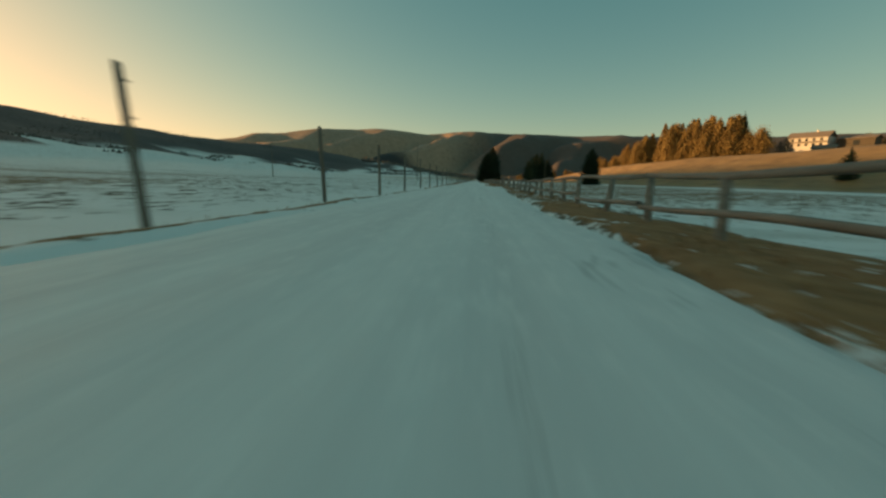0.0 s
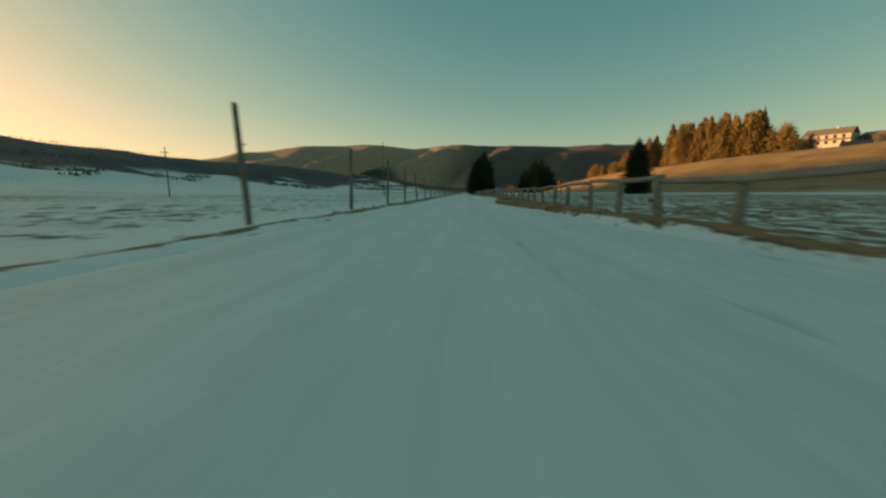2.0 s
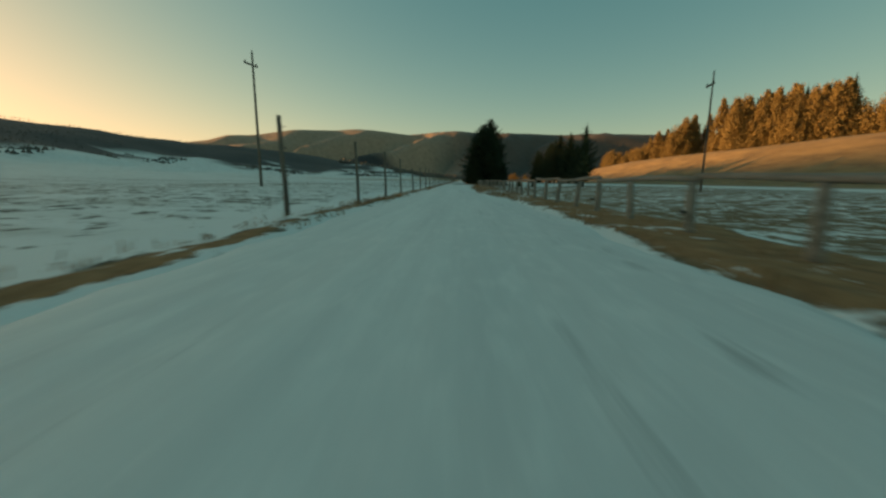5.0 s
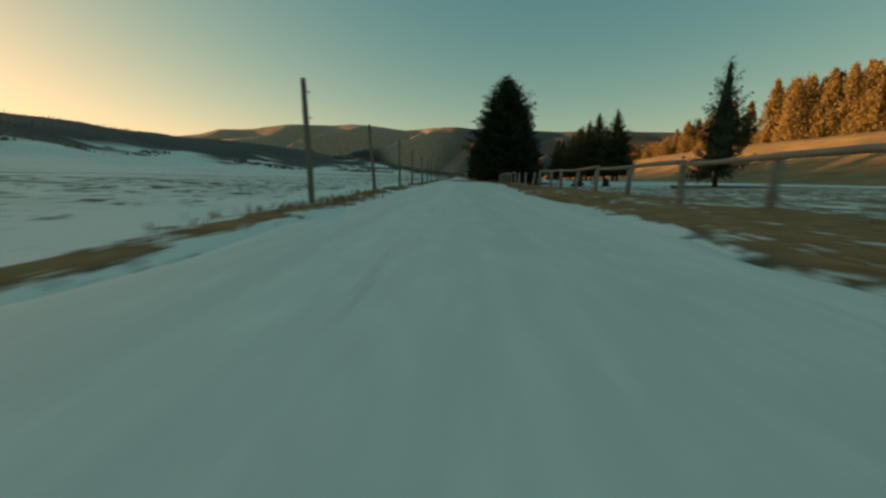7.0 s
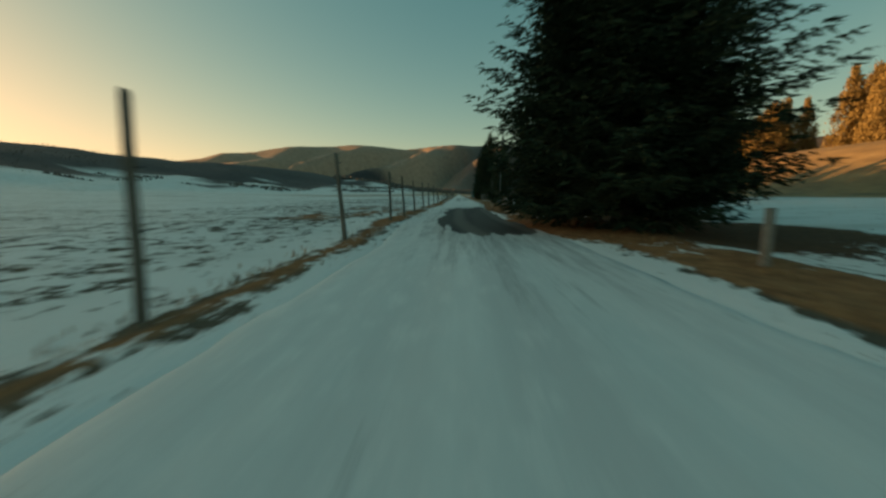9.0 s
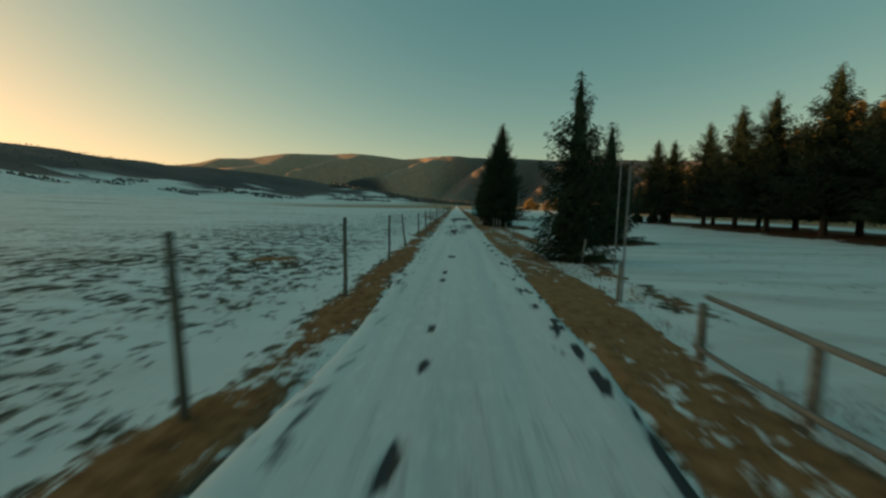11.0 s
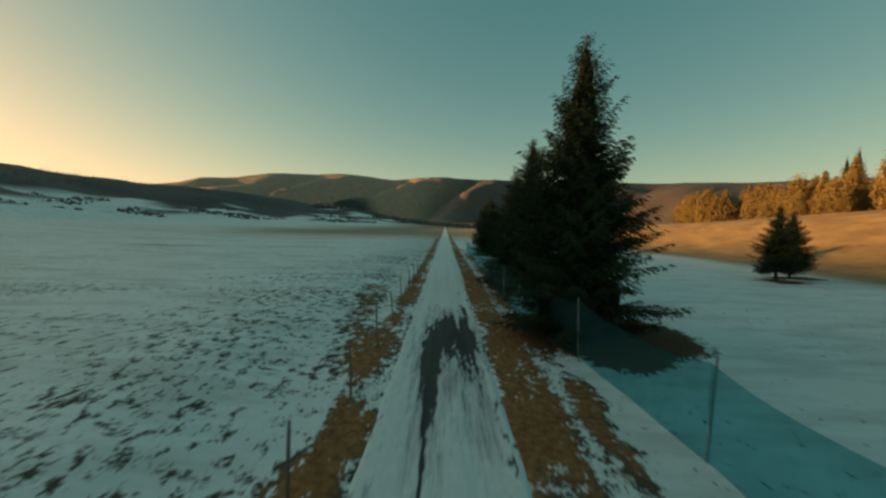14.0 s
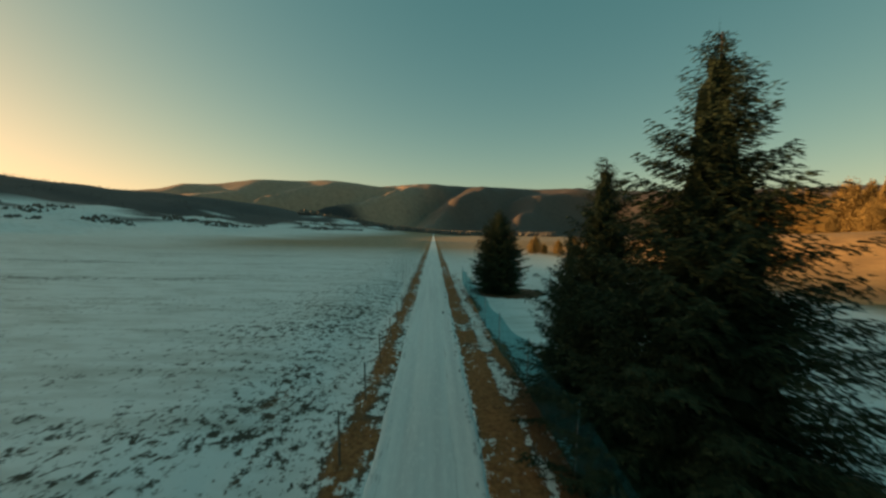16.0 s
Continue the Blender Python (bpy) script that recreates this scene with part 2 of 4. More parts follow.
def road_material():
    """Packed snow with wheel tracks; 'bare' is where the asphalt has come through."""
    m, n, l, p = material("snowy_asphalt")
    v, vs = position(n, l), position(n, l, (1, 0.22, 1))
    wash = noise_tex(n, l, position(n, l, (1, 0.07, 1)), 7.0, 5, 0.65)
    streak, grain, big = noise_tex(n, l, vs, 5.0, 5, 0.65), noise_tex(n, l, v, 60.0, 3), noise_tex(n, l, v, 0.8, 4)
    cover = math_node(n, l, "ADD", attribute(n, "bare"), math_node(n, l, "MULTIPLY", math_node(n, l, "SUBTRACT", wash, 0.5), 1.1))
    mask = ramp(n, l, cover, [(0.0, (0, 0, 0)), (0.50, (0, 0, 0)), (0.68, (1, 1, 1)), (1, (1, 1, 1))])
    slush = ramp(n, l, cover, [(0.0, (0, 0, 0)), (0.22, (0, 0, 0)), (0.55, (0.75, 0.75, 0.75)), (1, (1, 1, 1))])
    asphalt = ramp(n, l, grain, [(0.3, (0.022, 0.023, 0.025)), (0.7, (0.060, 0.060, 0.060))])
    lane = ramp(n, l, noise_tex(n, l, position(n, l, (1.1, 0.04, 1)), 1.6, 2), [(0.42, (0, 0, 0)), (0.58, (1, 1, 1))])
    asphalt = mix_color(n, l, lane, asphalt, (0.060, 0.060, 0.057))
    asphalt = mix_color(n, l, attribute(n, "pale"), asphalt, (0.13, 0.125, 0.115))
    snow = mix_color(n, l, ramp(n, l, streak, [(0.3, (0, 0, 0)), (0.7, (1, 1, 1))]), (0.77, 0.79, 0.795), (0.84, 0.86, 0.86))
    snow = mix_color(n, l, ramp(n, l, big, [(0.35, (0, 0, 0)), (0.75, (1, 1, 1))]), snow, (0.82, 0.83, 0.825))
    band = noise_tex(n, l, position(n, l, (1.6, 0.05, 1)), 1.3, 4, 0.6)
    snow = mix_color(n, l, ramp(n, l, band, [(0.36, (0, 0, 0)), (0.68, (1, 1, 1))]), snow, (0.69, 0.70, 0.71))
    crust = noise_tex(n, l, position(n, l, (1, 0.35, 1)), 7.0, 5, 0.7)
    snow = mix_color(n, l, ramp(n, l, crust, [(0.5, (0, 0, 0)), (0.75, (0.8, 0.8, 0.8))]), snow, (0.90, 0.90, 0.89))
    snow = mix_color(n, l, slush, snow, (0.26, 0.27, 0.275))
    l.new(mix_color(n, l, mask, snow, asphalt), p.inputs["Base Color"])
    l.new(ramp(n, l, mask, [(0, (0.55, 0.55, 0.55)), (1, (0.75, 0.75, 0.75))]), p.inputs["Roughness"])
    p.inputs["Specular IOR Level"].default_value = 0.3
    h = math_node(n, l, "ADD", math_node(n, l, "MULTIPLY", mask, -1.0), math_node(n, l, "ADD", streak, math_node(n, l, "MULTIPLY", grain, 0.25)))
    bump(n, l, p, h, 0.28, 0.02)
    return m


GROUND, ROAD = ground_material(), road_material()
POST_WOOD = mottled("weathered_post_wood", [(0.25, (0.05, 0.042, 0.034)), (0.55, (0.15, 0.13, 0.105)), (0.8, (0.26, 0.23, 0.19))], 14, (1, 1, 0.12), 0.85, 0.006)
RAIL_WOOD = mottled("grey_rail_wood", [(0.25, (0.10, 0.09, 0.075)), (0.55, (0.25, 0.23, 0.20)), (0.8, (0.38, 0.36, 0.32))], 14, (1, 0.12, 1), 0.85, 0.006)
BARK = mottled("spruce_bark", [(0.3, (0.025, 0.020, 0.016)), (0.7, (0.075, 0.058, 0.044))], 10, (1, 1, 0.3), 0.9, 0.02)
NEEDLES = mottled("dark_spruce_needles", [(0.2, (0.018, 0.027, 0.015)), (0.5, (0.032, 0.047, 0.026)), (0.8, (0.058, 0.072, 0.036))], 3.0, (1, 1, 1), 0.75, 0, island=True)
NEEDLES.node_tree.nodes["Principled BSDF"].inputs["Specular IOR Level"].default_value = 0.12
RUST = mottled("rusty_larch_needles", [(0.2, (0.13, 0.085, 0.024)), (0.5, (0.25, 0.16, 0.045)), (0.8, (0.38, 0.25, 0.085))], 2.0, (1, 1, 1), 0.8, 0, island=True)
GREY_TWIGS = mottled("bare_grey_twigs", [(0.2, (0.10, 0.08, 0.06)), (0.8, (0.24, 0.19, 0.15))], 2.0, (1, 1, 1), 0.9, 0, island=True)
FAR_WOOD = mottled("far_forest", [(0.2, (0.085, 0.075, 0.070)), (0.5, (0.115, 0.100, 0.090)), (0.8, (0.155, 0.130, 0.112))], 0.2, (1, 1, 1), 0.9, 0, island=True)
DRY_GRASS = mottled("dead_grass", [(0.15, (0.08, 0.045, 0.018)), (0.5, (0.24, 0.128, 0.050)), (0.85, (0.45, 0.28, 0.13))], 3.0, (1, 1, 1), 0.85, 0, island=True)
WHITEWASH = mottled("whitewashed_wall", [(0.2, (0.42, 0.38, 0.35)), (0.8, (0.60, 0.55, 0.51))], 3.0, (1, 1, 1), 0.85, 0.01)
ROOFING = mottled("brown_roof_tiles", [(0.2, (0.14, 0.11, 0.09)), (0.8, (0.26, 0.20, 0.16))], 4.0, (1, 4, 1), 0.8, 0.02)
DARK_WOOD = mottled("dark_boarding", [(0.2, (0.04, 0.03, 0.022)), (0.8, (0.10, 0.075, 0.05))], 5.0, (4, 4, 0.3), 0.8, 0.01)
PANE = mottled("window_pane", [(0.2, (0.02, 0.024, 0.028)), (0.8, (0.05, 0.055, 0.06))], 2.0, (1, 1, 1), 0.1, 0)
YELLOW = mottled("yellow_sign_paint", [(0.2, (0.60, 0.38, 0.02)), (0.8, (0.78, 0.52, 0.03))], 6.0, (1, 1, 1), 0.5, 0)
STEEL = mottled("grey_steel", [(0.2, (0.14, 0.15, 0.15)), (0.8, (0.26, 0.27, 0.27))], 20.0, (1, 1, 0.3), 0.5, 0)
PORCELAIN = mottled("black_insulator_plastic", [(0.2, (0.02, 0.02, 0.02)), (0.8, (0.05, 0.05, 0.05))], 20.0, (1, 1, 1), 0.5, 0)


# ---- building helpers ----
def mesh_of(name, verts, faces, mat, smooth_shade=False):
    me = bpy.data.meshes.new(name)
    if isinstance(verts, np.ndarray):
        verts = verts.tolist()
    if isinstance(faces, np.ndarray):
        faces = faces.tolist()
    me.from_pydata(verts, [], faces)
    me.materials.append(mat)
    if smooth_shade:
        me.polygons.foreach_set("use_smooth", [True] * len(me.polygons))
    me.update()
    return me


def thing(name, x, y, z, label, category, group="", kind=""):
    ob = new(name)
    ob.location = (x, y, z)
    return tagged(ob, label, category, group, kind)


def part(name, me, parent, label="", at=None):
    ob = new(name, me)
    ob.parent = parent
    if at is not None:
        ob.matrix_basis = at
    if label:
        tagged(ob, label)
    return ob


def tube(path, radii, sides=7, seed=0, rough=0.0):
    """Verts and faces of a tapered, slightly uneven round bar along a path."""
    rng = np.random.default_rng(seed)
    path = np.array(path, float)
    verts, faces = [], []
    for k, (p, r) in enumerate(zip(path, radii)):
        ahead = path[min(k + 1, len(path) - 1)] - path[max(k - 1, 0)]
        ahead /= np.linalg.norm(ahead) + 1e-9
        side = np.cross(ahead, (0, 0, 1) if abs(ahead[2]) < 0.9 else (1, 0, 0))
        side /= np.linalg.norm(side)
        up = np.cross(side, ahead)
        for s in range(sides):
            a = 2 * math.pi * s / sides
            rr = r * (1 + rough * rng.normal())
            verts.append(p + rr * (math.cos(a) * side + math.sin(a) * up))
        if k:
            b, c = (k - 1) * sides, k * sides
            faces += [(b + s, b + (s + 1) % sides, c + (s + 1) % sides, c + s) for s in range(sides)]
    faces += [tuple(reversed(range(sides))), tuple(range((len(path) - 1) * sides, len(path) * sides))]
    return [tuple(v) for v in verts], faces


def box(x0, y0, z0, x1, y1, z1, bevel=0.0):
    bm = bmesh.new()
    bmesh.ops.create_cube(bm, size=1)
    bmesh.ops.scale(bm, vec=(x1 - x0, y1 - y0, z1 - z0), verts=bm.verts)
    bmesh.ops.translate(bm, vec=((x0 + x1) / 2, (y0 + y1) / 2, (z0 + z1) / 2), verts=bm.verts)
    if bevel:
        bmesh.ops.bevel(bm, geom=bm.edges[:], offset=bevel, segments=2, affect="EDGES")
    return bm


def bm_mesh(name, bm, mat):
    me = bpy.data.meshes.new(name)
    bm.to_mesh(me)
    bm.free()
    me.materials.append(mat)
    return me


def sheet(name, xs, ys, height, mat):
    gx, gy = np.meshgrid(xs, ys)
    z = height(gx, gy)
    verts = np.stack([gx.ravel(), gy.ravel(), z.ravel()], 1)
    nx, ny = len(xs), len(ys)
    i = (np.arange(ny - 1)[:, None] * nx + np.arange(nx - 1)[None]).ravel()
    faces = np.stack([i, i + 1, i + nx + 1, i + nx], 1)
    me = bpy.data.meshes.new(name)
    me.vertices.add(len(verts))
    me.vertices.foreach_set("co", verts.ravel())
    me.loops.add(faces.size)
    me.loops.foreach_set("vertex_index", faces.ravel())
    me.polygons.add(len(faces))
    me.polygons.foreach_set("loop_start", np.arange(len(faces)) * 4)
    me.polygons.foreach_set("use_smooth", np.ones(len(faces), bool))
    me.update(calc_edges=True)
    me.materials.append(mat)
    return me, gx, gy, z


def paint(me, name, values):
    a = me.attributes.new(name, "FLOAT", "POINT")
    a.data.foreach_set("value", np.asarray(values, np.float32).ravel())


def spaced(near, step, far, growth):
    out, x, s = list(np.arange(0, near + 1e-6, step)), near, step
    while x < far:
        s *= growth
        x += s
        out.append(x)
    return np.array(out)


# ---- where the trees stand: x, y, height, crown radius ----
LANE_SPRUCES = [(3.7, 126.4, 9.1, 4.2), (6.8, 131.0, 4.2, 2.0), (5.6, 135.6, 9.0, 2.7), (5.8, 140.0, 12.0, 4.2), (3.9, 154.7, 6.45, 1.8), (7.7, 161.8, 6.3, 2.1), (3.55, 176.7, 8.3, 2.3), (5.9, 195.7, 13.2, 4.1),
                (6.5, 208.2, 11.5, 4.3), (6.3, 213.5, 9.6, 3.5), (7.2, 219.5, 7.0, 2.0), (7.4, 243.0, 9.4, 4.0)]
LANE_KINDS = (4, 0, 0, 4, 2, 2, 0, 1, 1, 1, 2, 0)
ROW_SPRUCES = [(24.1, 190.4, 10.2, 3.3), (24.4, 187.3, 9.6, 3.1), (25.5, 182.9, 10.7, 3.6), (25.1, 177.8, 11.1, 3.7), (24.4, 173.2, 11.0, 3.7), (24.2, 168.0, 11.3, 3.7), (24.0, 162.5, 11.8, 3.9), (24.8, 156.5, 11.5, 3.7), (28.4, 186.0, 8.6, 3.6), (29.0, 180.2, 9.0, 3.8), (28.4, 175.2, 9.2, 3.8), (28.2, 169.6, 9.4, 3.9), (28.6, 164.4, 9.6, 4.0)]
LONE_SPRUCES = [(21.6, 77.0, 6.9, 2.45), (16.0, 116.7, 7.9, 2.6), (30.8, 214.8, 7.3, 2.6), (34.4, 217.5, 6.8, 2.4), (52.0, 61.0, 4.6, 1.7)]


def wander(y):
    """Sideways shift of the lane: it swings a little towards the pasture past the dense spruces."""
    return -0.42 * smooth(122, 130, y) * (1 - smooth(139, 147, y))


RIGHT_EDGE = [(-10, 1.6), (3, 1.72), (8, 1.9), (20, 1.95), (24, 2.4), (34, 2.1), (39, 1.46), (42, 1.5), (44, 1.75), (48, 2.15), (53, 2.5), (58, 2.5), (66, 2.0), (78, 1.9), (83, 1.4), (86, 1.15), (89.5, 1.3), (92, 1.12), (98, 1.2), (105, 1.55), (109, 1.95), (120, 1.95), (140, 1.58)]
LEFT_BAND = [(0, -2.3), (21, -2.0), (30, -1.95), (41, -1.78), (54, -1.95), (70, -1.95), (86, -2.1), (92, -1.86), (105, -2.25), (125, -2.12), (160, -2.14), (182, -2.36), (240, -2.36)]


def right_edge(y):
    return np.interp(y, *zip(*RIGHT_EDGE)) + 0.3 * (fbm(y * 0 + 3.0, y / 4.0, 43) - 0.5)


def left_band(y):
    return np.interp(y, *zip(*LEFT_BAND))


def half_width(x, y):
    """Half the width of the packed snow on the side of x."""
    return np.where(x > 0, np.minimum(right_edge(y) - 0.02, 1.53 + 0.95 * (1 - smooth(100, 112, y))), 1.53 + (-left_band(y) - 1.80 - 0.24 * fbm(y * 0 + 5.0, y / 2.2, 45)) * (1 - smooth(108, 124, y)))


# ---- ground ----
def ground():
    xs_r, xs_l = spaced(5.0, 0.2, 3600, 1.075), spaced(5.0, 0.2, 3600, 1.062)
    xs = np.concatenate([-xs_l[:0:-1], xs_r])
    ahead = [262.0]
    s = 0.45
    while ahead[-1] < 4600:
        s *= 1.045
        ahead.append(ahead[-1] + min(s, 45))
    behind, s = [-4.0], 0.45
    while behind[-1] > -1200:
        s *= 1.1
        behind.append(behind[-1] - s)
    ys = np.concatenate([behind[::-1], np.arange(-3.55, 262, 0.45), ahead])

    def bareness(x, y):
        x = x - wander(y) * (np.abs(x) < 8)
        wob = (fbm(x / 2.2, y / 5.0, 21) - 0.5) * 1.2
        late = smooth(118, 140, y)
        begin = smooth(26, 44, y)
        gate = fbm(x / 1.1, y / 2.2, 41) - 0.5
        lv = np.exp(-(((x - left_band(y) + 0.25 * wob) / (0.09 + 0.13 * begin + 0.07 * smooth(72, 86, y) + 0.19 * late + 0.14 * smooth(156, 176, y))) ** 2)) * (0.20 - 0.01 * late + 0.035 * smooth(148, 158, y) * (1 - smooth(172, 184, y)))
        edge = right_edge(y)
        rv = smooth(edge - 0.12, edge + 0.2, x + 0.3 * wob) * (1 - smooth(3.15 - 0.45 * late, 3.75 - 0.65 * late, x + 0.5 * wob)) * (0.20 - 0.015 * late - 0.04 * (1 - begin) - 0.075 * smooth(74, 80, y) * (1 - smooth(90, 95, y)))
        strip = np.exp(-(((x - 4.05 + 0.45 * smooth(156, 166, y) - 0.2 * smooth(172, 182, y) + 0.4 * wob) / (0.45 + 0.12 * smooth(156, 166, y))) ** 2)) * 0.19 * smooth(146, 150, y) * (1 - smooth(236, 256, y))
        b = np.maximum(np.maximum(lv, rv), strip)
        b = b + np.where(b > 0.03, (0.20 + 0.16 * (1 - begin) + 0.08 * late + 0.07 * smooth(140, 146, y) * (1 - smooth(152, 162, y)) * (x < 0)) * gate, 0)
        crumbs = np.exp(-(((np.abs(x) - 1.66) / 0.14) ** 2)) * 0.06 * late
        clods = smooth(98, 116, y)
        away = smooth(-6, -20, x)
        field_l = 0.056 * (1 - clods) + clods * (0.080 - 0.008 * smooth(150, 162, y) - 0.015 * smooth(178, 196, y)) - 0.062 * away * clods
        field_l = field_l + 0.12 * (fbm(x / 12, y / 20, 51) - 0.45) * (0.5 + 0.3 * clods)
        field_l = smooth(-2.7, -4, x) * (field_l - 0.03 * smooth(-60, -140, x))
        field_l = field_l + smooth(-6, -22, x) * (0.50 - 0.2 * clods) * np.clip(fbm(x / 55, y / 9, 55, 3) - 0.50, 0, 0.3)
        field_l = np.minimum(field_l, 0.118)
        field_r = smooth(3.0, 3.9, x) * (0.122 * (1 - smooth(112, 132, y)) * (1 - smooth(22, 32, x)) * smooth(0, 25, y) - 0.09 * np.maximum(late, smooth(24, 34, x)))
        b = np.where(b > 0.05, b, b + field_l + field_r) + crumbs
        b = b + np.exp(-(((x + 5.0 + 0.11 * (y - 205) + 0.8 * wob) / 0.8) ** 2)) * smooth(182, 196, y) * (1 - smooth(212, 224, y)) * (0.05 + 0.25 * gate)
        b = b + smooth(-2.2, -3.2, x) * (1 - smooth(-5.5, -7.5, x)) * smooth(126, 131, y) * (1 - smooth(140, 147, y)) * (0.035 + 0.32 * gate)
        b = np.maximum(b, smooth(1.7, 2.1, x + 0.3 * wob) * (1 - smooth(2.8, 3.7, x + 0.6 * wob)) * smooth(182, 189, y) * (1 - smooth(210, 222, y)) * (0.20 + 0.1 * gate))
        for px, py, rx, ry in ((5.2, 174.0, 1.0, 2.5), (6.6, 193.4, 2.0, 2.8)):
            b = np.maximum(b, 0.26 * (1 - smooth(0.7, 1.15, np.hypot((x - px) / rx, (y - py) / ry) + 0.35 * wob)))
        b = np.maximum(b, (0.17 + 0.5 * gate) * (1 - smooth(0.5, 1.2, np.hypot((x + 5.6) / 1.1, (y - 152.4) / 1.6) + 0.5 * wob)))
        for tx, ty, h, r in LANE_SPRUCES + ROW_SPRUCES + LONE_SPRUCES:
            d = np.hypot((x - tx - 0.2 * r) / 1.05, (y - ty)) / r * (1.35 if tx > 30 else 1.7 if tx < 8 and 150 < ty < 158 else 1.0)
            b = np.maximum(b, 0.28 * (1 - smooth(0.75, 1.15, d + 0.3 * wob)))
        return b

    def height(x, y):
        z = land(x, y)
        close = 1 - smooth(40, 120, np.abs(x))
        z = z + smooth(-6, -14, x) * (1 - smooth(-70, -160, x)) * 0.36 * (fbm(x / 18, y / 7, 65, 3) - 0.5)
        b = bareness(x, y)
        fine = 1 - smooth(8, 24, np.abs(x))
        z = z + fine * (0.10 * (fbm(x / 1.6, y / 1.6, 61) - 0.5) + 0.05 * (fbm(x / 0.5, y / 0.5, 71) - 0.5)) * smooth(1.1, np.where(y < 112, 1.7, 2.2), np.abs(x))
        z = z + close * np.where((x < 0) & (y < 112), 0.11, 0.20) * np.clip(b, 0, 0.2) * smooth(1.1, 1.9, np.abs(x)) - 0.25 * smooth(3.2, 5.0, x) * (1 - smooth(8, 20, x)) * (1 - smooth(110, 150, y))
        off = np.abs(x - wander(y))
        wide = half_width(x - wander(y), y)
        bed = (1 - smooth(wide - 0.07, wide + 0.07, off)) * (y < 640)
        return z * (1 - bed) + (0.015 - 0.08 * bed) * (off < wide + 0.22) * (y < 640)

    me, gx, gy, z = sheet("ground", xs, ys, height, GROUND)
    r = np.hypot(gx, gy - 91)
    rh = ridge_height(gx, gy)
    patch = fbm(gx / 70, gy / 70, 81)
    lobes = fbm(gx / 42, gy / 90, 83, 3)
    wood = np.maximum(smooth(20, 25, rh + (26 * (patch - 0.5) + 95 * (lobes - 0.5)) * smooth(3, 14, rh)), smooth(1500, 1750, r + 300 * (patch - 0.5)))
    dry = smooth(37, 44, gx + 9 * (fbm(gx / 18, gy / 30, 91) - 0.5)) * (1 - smooth(400, 600, gy)) + smooth(270, 390, gy) * smooth(-160, -60, gx + 90 * (patch - 0.5)) * 0.9
    paint(me, "bare", bareness(gx, gy))
    # where needles lie and tree shade is painted in: round spruces, two side patches
    fallen = np.zeros_like(gx)
    for tx, ty, h, tr in LANE_SPRUCES + ROW_SPRUCES + LONE_SPRUCES:
        fallen = np.maximum(fallen, 1 - smooth(0.9, 2.0, np.hypot(gx - tx, gy - ty) / tr))
    for px, py, rx, ry in ((5.2, 174.0, 1.3, 3.0), (6.6, 193.4, 2.2, 3.0)):
        fallen = np.maximum(fallen, 1 - smooth(0.9, 1.3, np.hypot((gx - px) / rx, (gy - py) / ry)))
    paint(me, "shaded_litter", fallen * 0.9 * smooth(2.5, 4.0, gx))
    paint(me, "straw", (1 - smooth(104, 128, gy)) * smooth(0.04, 0.10, bareness(gx, gy)) * 0.4 + 0.3 * smooth(138, 146, gy) * (1 - smooth(170, 182, gy)) * (gx > 0) * (gx < 3.3))
    # strength of the painted swell shading: none on the lane, full over the fields
    paint(me, "thin", 0.62 * smooth(2.4, 5, np.abs(gx)))
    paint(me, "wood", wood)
    # ridge wood, plus the unlit hills to the right darkened by colour
    paint(me, "thick_or_shaded", np.maximum(smooth(4, 10, rh), 0.8 * smooth(-6, 4, np.degrees(np.arctan2(gx, gy - 91))) * smooth(900, 1300, r)))
    paint(me, "dry", np.clip(dry, 0, 1) * (np.abs(gx) > 1.5))
    tagged(new("ground", me), "snow-dusted pasture with dead grass showing, wooded hills behind", "ground", kind="structure")


ground()


# ---- the lane: packed snow, worn to asphalt in places: x, y, half width, half length, and the wear where it is thin ----
WORN = [(0.60, 131.8, 1.15, 7.8), (1.15, 138.4, 0.5, 2.6), (-0.45, 143.5, 0.08, 0.28), (-0.47, 145.3, 0.07, 0.2), (-0.5, 146.7, 0.07, 0.22), (-0.47, 150.5, 0.09, 0.3), (-0.46, 151.6, 0.07, 0.3), (-0.3, 155.0, 0.14, 0.36),
        (-0.33, 168.8, 0.30, 2.5), (-0.72, 166.9, 0.16, 0.9, 0.5), (0.22, 168.7, 0.26, 2.0, 0.5), (-0.5, 167.6, 0.34, 2.2, 0.45), (0.95, 176.2, 0.40, 2.6), (0.55, 174.2, 0.36, 2.8, 0.62), (0.95, 173.4, 0.09, 0.6), (-0.5, 175.2, 0.40, 2.0, 0.55), (-0.25, 175.3, 0.06, 0.3), (-0.25, 170.6, 0.24, 0.9),
        (-0.38, 184.0, 0.05, 9.0), (-0.42, 192.6, 0.48, 5.6), (0.92, 194.0, 0.45, 5.4), (0.24, 195.0, 0.85, 3.8), (0.50, 191.2, 0.2, 3.0, 0.6), (0.25, 193.6, 1.05, 4.6, 0.5), (0.93, 188.2, 0.34, 1.8, 0.5), (-0.7, 171.0, 0.2, 1.0, 0.4), (-0.42, 188.0, 0.12, 2.2), (1.1, 199.4, 0.16, 1.9), (0.93, 201.1, 0.06, 0.35), (1.01, 205.5, 0.05, 0.4), (0.95, 231.6, 0.10, 0.6)]


